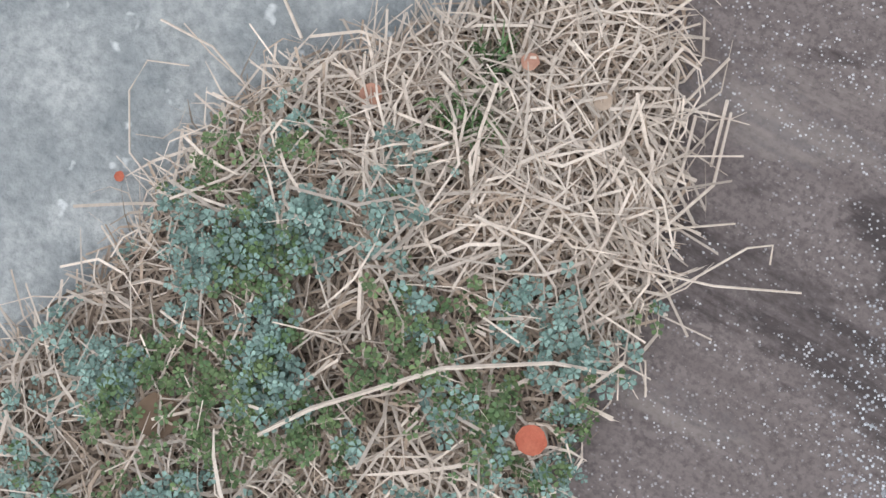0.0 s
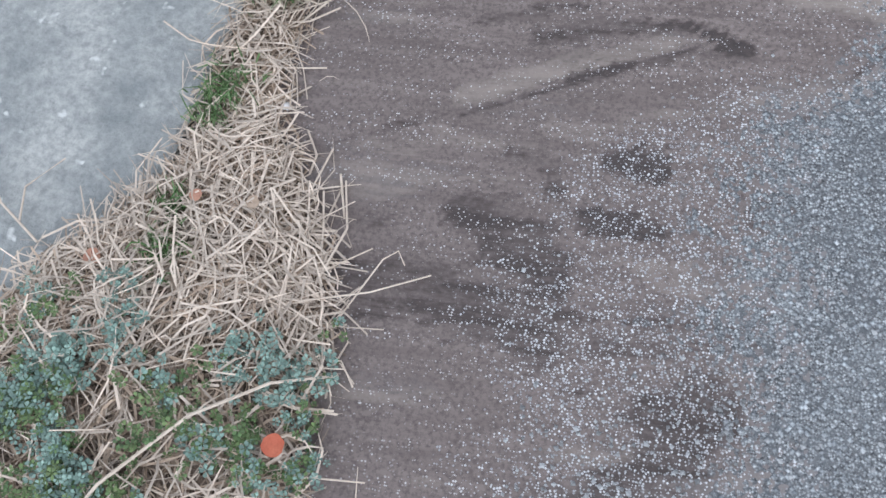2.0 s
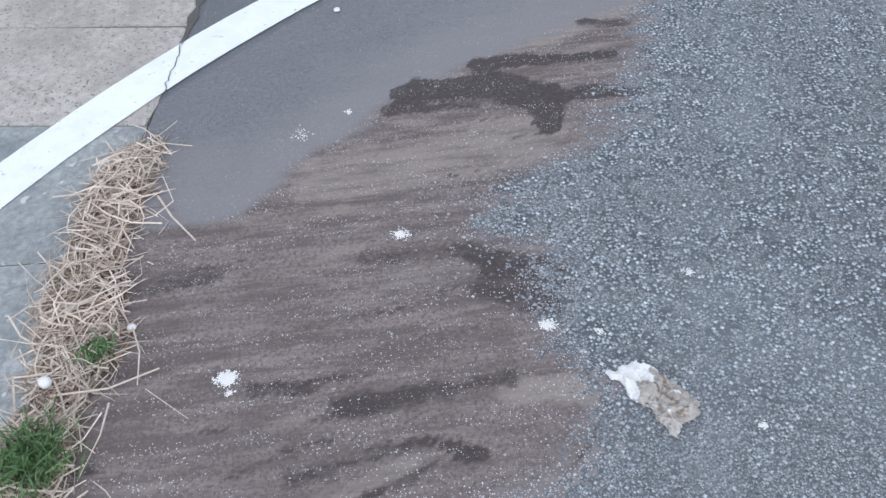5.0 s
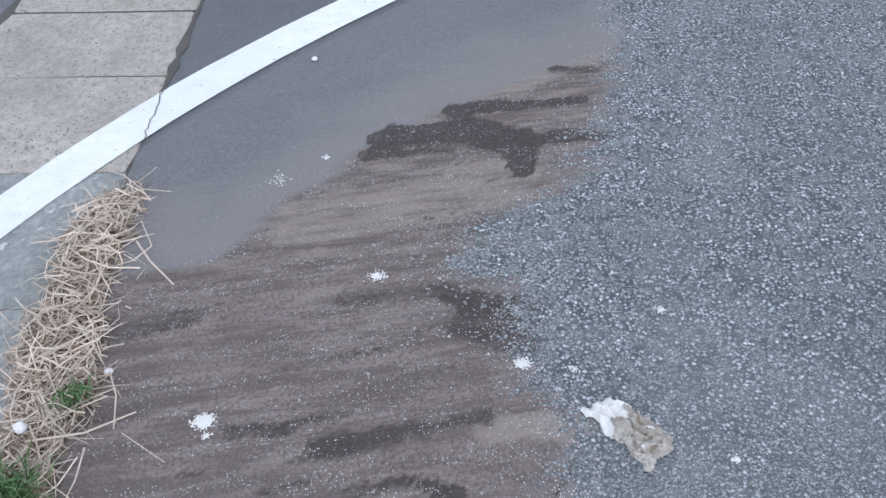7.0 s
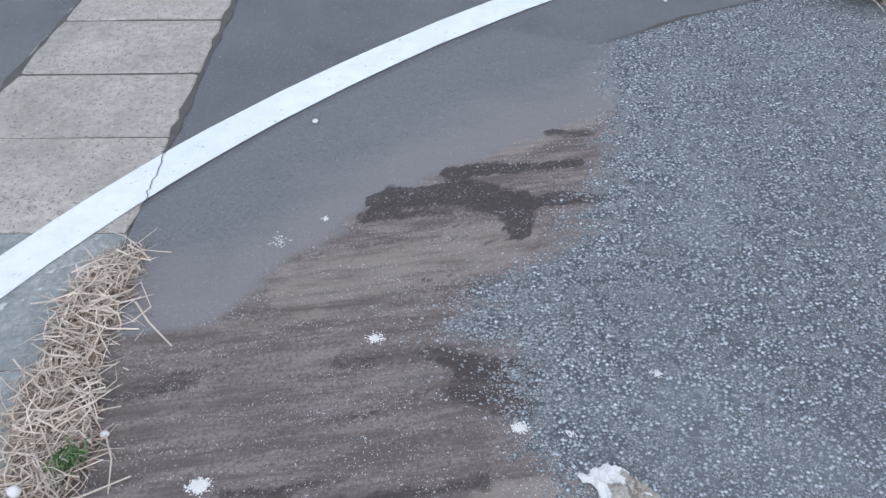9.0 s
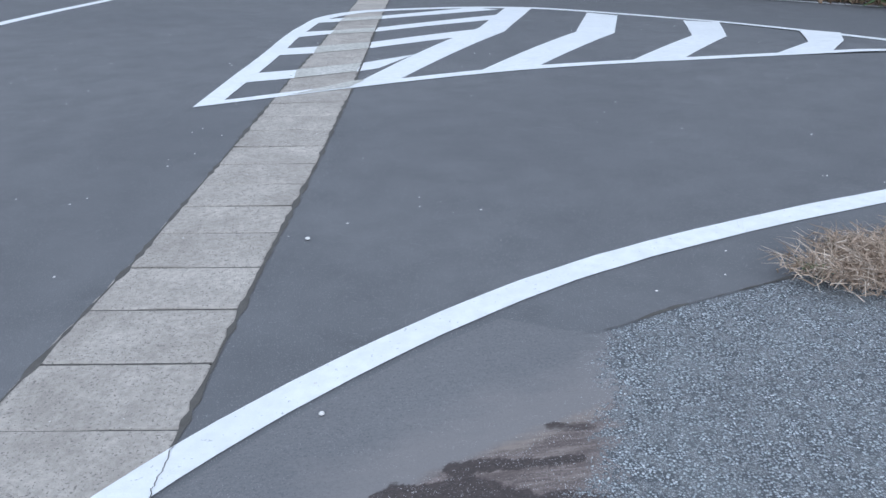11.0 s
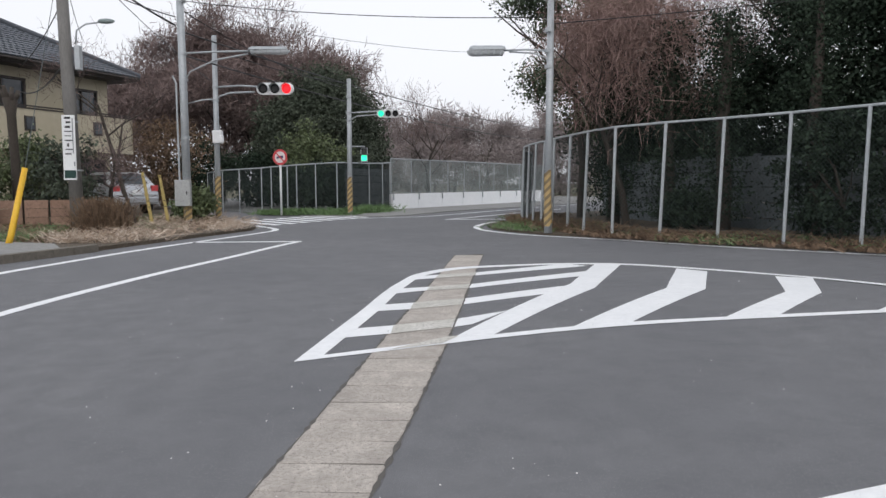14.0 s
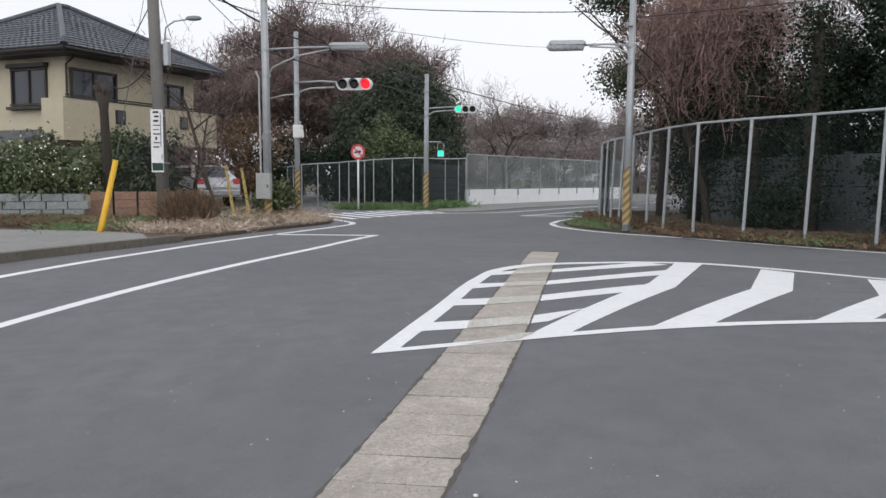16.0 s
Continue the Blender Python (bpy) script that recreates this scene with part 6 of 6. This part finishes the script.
# ---- grassy joint ----
GB_Y = [-0.9, -0.3, 0.0, 0.1, 0.25, 0.36, 0.44, 0.54, 0.63, 0.75, 0.85, 0.93, 1.02, 1.1, 1.25, 1.35, 1.46, 1.57, 1.67, 1.70]
GB_L = [-1.3, -1.2, -1.11, -1.08, -1.07, -1.02, -0.93, -0.855, -0.83, -0.83, -0.82, -0.82, -0.79, -0.79, -0.81, -0.78, -0.77, -0.765, -0.70, -0.66]
GB_R = [-0.7, -0.62, -0.57, -0.53, -0.54, -0.54, -0.58, -0.62, -0.68, -0.69, -0.68, -0.66, -0.67, -0.62, -0.635, -0.64, -0.625, -0.605, -0.6, -0.63]


def mound(x, y):
    l, r = float(np.interp(y, GB_Y, GB_L)), float(np.interp(y, GB_Y, GB_R))
    c, w = (l + r) / 2, (r - l) / 2
    q = (x - c) / w
    return max(0.0, 1 - q * q) * min(0.055, 0.2 * w) * smooth(1.72 - y, 0, 0.1), l, r


rows = []
for j in range(105):
    y = -0.9 + 2.6 * j / 104
    _, l, r = mound(0, y)
    row = []
    for i in range(17):
        x = l + 0.02 + (r - l - 0.04) * i / 16
        hh = mound(x, y)[0]
        row.append((x, y, ground_z(x, y) + 0.002 + hh * 0.75 + (0.008 * fbm(x, y, 25, 25, 5) if 0 < i < 16 else -0.004)))
    rows.append(row)
LITTER = mat("grass_litter", (0.2, 0.15, 0.12), (0.31, 0.24, 0.19), 40, (0.07, 0.055, 0.04), 120, 0.55, 0.95, 0.8, 150)
tagged(part("grass_bed", Shape().sheet(rows), LITTER, smooth=True), "low bank of brown litter in the pavement joint", "soil", kind="structure")


def straws(name, n, length, width, material, label, ylo, yhi, over=0.0, tilt=0.25, lift=0.0, bunch=None):
    """Bent stems lying criss-cross over the bank."""
    a = []
    while len(a) < n:
        y = rnd.uniform(ylo, yhi)
        _, l, r = mound(0, y)
        if rnd.random() > (r - l) / 0.55:
            continue
        x = rnd.uniform(l - over, r + over)
        if bunch and rnd.random() > bunch(x, y):
            continue
        a.append((x, y, ground_z(x, y) + 0.004 + mound(x, y)[0] * rnd.uniform(0.6, 1.15) + lift * rnd.random()))
    a = np.array(a)
    ang = rng.uniform(0, 2 * math.pi, n) if tilt < 1 else rng.normal(0.4, 0.9, n)
    ln = length * rng.uniform(0.35, 1.25, n) ** 1.2
    el = rng.normal(0.04, tilt, n)
    d = np.stack([np.cos(ang) * np.cos(el), np.sin(ang) * np.cos(el), np.sin(el)], 1)
    bend = rng.normal(0, 1.0, (n, 1))
    perp = np.stack([-np.sin(ang), np.cos(ang), np.zeros(n)], 1)
    L_ = ln[:, None]
    p0_ = a - d * L_ * 0.5
    p1_ = a - d * L_ * 0.12 + perp * bend * L_ * 0.16
    p2_ = a + d * L_ * 0.22 + perp * bend * L_ * 0.14
    p3_ = a + d * L_ * 0.5 - np.c_[np.zeros((n, 2)), np.abs(rng.normal(0, 0.12, n)) * ln]
    pts = [p0_, p1_, p2_, p3_]
    for p in pts:
        g = np.array([ground_z(x, y) for x, y in p[:, :2]]) + 0.005
        hgt_ = np.array([mound(x, y)[0] * 0.7 for x, y in p[:, :2]])
        p[:, 2] = np.maximum(p[:, 2], g + hgt_)
    side = np.cross(d, (0, 0, 1)) + rng.normal(0, 0.45, (n, 3))
    side -= d * (side * d).sum(1)[:, None]
    side /= np.linalg.norm(side, axis=1)[:, None]
    w = width * rng.uniform(0.6, 1.5, (n, 1)) / 2
    # three joined faces a stem, so that each stem is one island
    n_ = n
    verts = np.stack([pts[0] - side * w, pts[0] + side * w, pts[1] - side * w, pts[1] + side * w, pts[2] - side * w * 0.9, pts[2] + side * w * 0.9, pts[3] - side * w * 0.3, pts[3] + side * w * 0.3], 1).reshape(-1, 3)
    fcs = (np.arange(n_)[:, None, None] * 8 + np.array([[0, 1, 3, 2], [2, 3, 5, 4], [4, 5, 7, 6]])[None]).reshape(-1, 4)
    me_ = bpy.data.meshes.new(name)
    me_.from_pydata(verts.tolist(), [], fcs.tolist())
    me_.materials.append(material)
    return tagged(new(name, me_), label, "dry grass", kind="stuff")


def weedy(x, y):
    """How much of the bank is covered by green weeds."""
    return max(math.exp(-(((x + cx) / 0.13) ** 2 + ((y - cy) / 0.09) ** 2)) for cx, cy in ((0.9, 0.22), (0.93, 0.14), (0.74, 0.17), (0.62, 0.185), (0.93, 0.03), (0.96, -0.08), (0.8, 0.08), (1.03, 0.0), (0.85, -0.1)))


straws("old_straw", 7500, 0.07, 0.0028, STRAW_OLD, "weathered brown straw and litter in the pavement joint", -0.8, 1.68, -0.01, 0.2)
straws("dry_straw", 5600, 0.12, 0.0026, STRAW, "pale dry straw lying criss-cross in the pavement joint", -0.8, 1.69, -0.005, 0.28, 0.015, lambda x, y: (1 - 0.85 * weedy(x, y)) * (1 if y < 0.6 else 0.6))
straws("dry_straw", 260, 0.15, 0.003, STRAW, "longer pale straws sticking out of the heap", -0.7, 1.62, -0.03, 0.4, 0.03)
straws("dry_straw", 110, 0.1, 0.002, STRAW, "fine pale straws strewn over the concrete covers", -0.5, 1.6, 0.07, 0.1)
# blue-green weeds: rosettes of wedge-shaped leaflets
def rosettes(name, n, size, material, label, pick):
    out = []
    while len(out) < n * 5:
        x, y = rnd.uniform(-1.2, -0.5), rnd.uniform(-0.5, 0.34)
        if rnd.random() > weedy(x, y) * pick(x, y) or math.hypot(x + 0.58, y - 0.144) < 0.028 or not mound(x, y)[1] + 0.02 < x < mound(x, y)[2] + 0.02:
            continue
        c = np.array((x, y, ground_z(x, y) + 0.016 + mound(x, y)[0] + rnd.uniform(-0.008, 0.024)))
        az, tip = rnd.uniform(0, 6.28), np.array((rnd.gauss(0, 0.35), rnd.gauss(0, 0.35), 1.0))
        tip /= np.linalg.norm(tip)
        e = np.cross(tip, (math.cos(az), math.sin(az), 0.1))
        e /= np.linalg.norm(e)
        f = np.cross(tip, e)
        s_ = size * rnd.uniform(0.6, 1.25)
        for k in range(5):
            t = k * 1.2566 + rnd.uniform(-0.2, 0.2)
            d = math.cos(t) * e + math.sin(t) * f
            w_ = -math.sin(t) * e + math.cos(t) * f
            up = tip * rnd.uniform(-0.1, 0.45)
            a_, b_ = c + d * s_ * 0.12, c + (d + up) * s_
            m_ = c + (d + 0.8 * up) * s_ * 0.72
            out.append((a_, m_ + w_ * s_ * 0.34, b_, m_ - w_ * s_ * 0.34))
    tagged(quads(name, np.array(out), material), label, "weeds", kind="stuff")


rosettes("weed_leaves", 1500, 0.0082, WEED, "blue-green lobed weed leaves in the dry grass", lambda x, y: 0.15 + 1.6 * fbm(x, y, 9, 9, 6))
rosettes("weed_leaves", 900, 0.0075, WEED_DARK, "olive-green weed leaves in the dry grass", lambda x, y: 0.2 + 1.5 * fbm(x, y, 9, 9, 7))


def turf(x, y, size, n, hgt_):
    z = ground_z(x, y) + 0.012 + mound(x, y)[0] * 0.7
    a = np.c_[rng.normal(0, size * 0.35, (n, 2)) + (x, y), np.full(n, z)]
    az = rng.uniform(0, 2 * math.pi, n)
    out = np.c_[np.cos(az), np.sin(az), np.zeros(n)]
    k = rng.uniform(0.5, 1.2, (n, 1)) * hgt_
    m = a + out * k * rng.uniform(0.1, 0.55, (n, 1)) + np.c_[np.zeros((n, 2)), k * 0.7]
    b = a + out * k * rng.uniform(0.5, 1.25, (n, 1)) + np.c_[np.zeros((n, 2)), k * rng.uniform(0.35, 0.9, (n, 1))]
    w = 0.0026
    return tagged(quads("grass_tuft", np.concatenate([ribbon_quads(a, m, w, w), ribbon_quads(m, b, w, w * 0.3)]), GRASS), "small fresh green grass tuft in the joint", "grass", "green tufts", kind="stuff")


turf(-0.735, 0.893, 0.075, 480, 0.05)
turf(-0.665, 1.1, 0.04, 90, 0.03)
turf(-0.79, 0.675, 0.06, 110, 0.028)
turf(-0.8, 0.63, 0.05, 90, 0.03)
turf(-0.81, 0.465, 0.035, 80, 0.022)
turf(-0.8, 0.385, 0.05, 130, 0.022)

# single stems that stand out
STEMS = [([(-0.82, 0.0), (-0.78, 0.06), (-0.69, 0.16), (-0.6, 0.22), (-0.52, 0.25)], 0.0028), ([(-0.67, 0.34), (-0.59, 0.34), (-0.5, 0.37), (-0.42, 0.41)], 0.0017), ([(-0.54, 0.33), (-0.49, 0.42), (-0.47, 0.435), (-0.46, 0.42)], 0.0014),
         ([(-0.58, 0.37), (-0.55, 0.46), (-0.57, 0.54)], 0.0022), ([(-0.6, 0.52), (-0.585, 0.46), (-0.58, 0.41)], 0.0018), ([(-1.02, 0.39), (-1.09, 0.44), (-1.14, 0.5)], 0.0022), ([(-1.06, 0.42), (-1.06, 0.47), (-1.02, 0.53)], 0.0018), ([(-0.82, 0.21), (-0.76, 0.12)], 0.002),
         ([(-0.57, 0.11), (-0.52, 0.115), (-0.46, 0.12)], 0.0016), ([(-0.98, 0.18), (-1.06, 0.16), (-1.12, 0.18), (-1.16, 0.24), (-1.16, 0.28), (-1.12, 0.3)], 0.0014), ([(-0.74, 0.0), (-0.64, 0.14)], 0.0019), ([(-0.85, 0.06), (-0.82, -0.04)], 0.0019), ([(-0.58, 0.39), (-0.51, 0.44)], 0.0014), ([(-1.18, 0.33), (-1.1, 0.33), (-1.04, 0.31)], 0.0016),
         ([(-0.6, 1.5), (-0.56, 1.42), (-0.51, 1.36)], 0.0026), ([(-0.61, 1.16), (-0.585, 1.09), (-0.585, 1.03)], 0.0018)]
STEMS += [([(-0.73, 1.02), (-0.63, 1.02), (-0.55, 1.06)], 0.0022), ([(-0.57, 1.02), (-0.49, 0.95)], 0.0009), ([(-0.64, 0.84), (-0.68, 0.8), (-0.71, 0.8)], 0.0018), ([(-0.63, 1.0), (-0.63, 0.93), (-0.66, 0.86)], 0.0018), ([(-0.6, 0.59), (-0.62, 0.51)], 0.0018), ([(-0.58, 0.55), (-0.56, 0.48)], 0.002),
          ([(-0.66, 1.64), (-0.6, 1.652), (-0.54, 1.65)], 0.0014), ([(-0.93, 0.79), (-0.87, 0.75), (-0.8, 0.74)], 0.0016), ([(-0.9, 0.0), (-0.95, 0.1), (-1.0, 0.16)], 0.0016), ([(-0.5, 0.24), (-0.52, 0.27), (-0.56, 0.27)], 0.0013)]
for pts_, r in STEMS:
    s = Shape()
    p3d = []
    m_ = len(pts_)
    for k, (x, y) in enumerate(pts_):
        p3d.append((x, y, ground_z(x, y) + 0.007 + mound(x, y)[0] + (0.018 if 0 < k < m_ - 1 else 0.004) + (0.014 if r > 0.0027 else 0)))
    s.tube(p3d, [r * (1 - 0.4 * k / m_) for k in range(m_)], 5)
    tagged(part("straw_stem", s, STRAW), "single bent pale straw stem reaching out of the heap", "straw", "straw stems")

# red leaf and brown dead leaves


def dead_leaf(x, y, size, turn, material, label, lift):
    rows = []
    for i in range(7):
        u = i / 6 * 2 - 1
        hw = math.sqrt(max(0.02, 1 - u * u)) * (0.95 + 0.06 * math.sin(9 * u))
        rows.append([(u * size / 2, v * hw * size / 2, 0.12 * size * (u * u + 0.5 * v * v)) for v in (-1, -0.5, 0, 0.5, 1)])
    ob = part("leaf", Shape().sheet(rows), material, smooth=True)
    ob.matrix_world = pose(x, y, ground_z(x, y) + mound(x, y)[0] + lift, 6, -8, turn)
    return tagged(ob, label, "leaf", "fallen leaves")


dead_leaf(-0.58, 0.144, 0.032, 20, REDLEAF, "round fallen red leaf at the edge of the grass", 0.034)
dead_leaf(-0.905, 0.365, 0.026, 70, FADED, "faded fallen red leaf among straw", 0.014)
dead_leaf(-0.775, 0.475, 0.02, 10, FADED, "small orange fallen leaf among straw", 0.02)
dead_leaf(-0.92, -0.035, 0.048, 130, LEAF_DRY, "curled brown dead leaf among weeds", 0.012)
dead_leaf(-0.69, 0.475, 0.02, 60, STRAW_OLD, "pale dry leaf on the straw", 0.02)
dead_leaf(-1.125, 0.151, 0.013, 30, REDLEAF, "small orange fallen leaf on the concrete cover", 0.006)

# dark broken seam along the edge of the coarse patch
rows = []
for x in np.arange(0.72, 1.85, 0.02):
    y = float(np.interp(x, TOP_X, TOP_Y)) + 0.006
    w = max(0.0012, (0.009 if x > 0.72 else 0.003) * (0.55 + 1.6 * fbm(x, 0.3, 9, 1, 12)))
    rows.append([(x, y - w, ground_z(x, y) + 0.0035), (x, y + w, ground_z(x, y) + 0.0035)])
tagged(part("patch_seam", Shape().sheet(rows), DIRT), "dark crumbling seam along the coarse asphalt patch", "seam", kind="structure")

# dry clump at the corner of the coarse patch
cs = [(1.62 + rnd.gauss(0, 0.06) + 0.5 * q, 2.6 + rnd.gauss(0, 0.06) + 0.2 * q, ground_z(1.8, 2.8) + 0.02, rnd.uniform(0.6, 1.1)) for q in [rnd.random() * 1.4 for k in range(36)]]
tufts("dry_grass", cs, 1300, 0.085, 0.06, STRAW, "dry straw clump at the corner of the apron", 0.004, 0.9)
tufts("dry_grass", cs, 3400, 0.09, 0.06, STRAW_OLD, "brown dead grass in the corner clump", 0.005, 0.8)
tufts("green_weeds", [cs[0], cs[3], cs[5]], 120, 0.06, 0.04, GRASS, "few green blades in the corner clump", 0.004, 0.6)
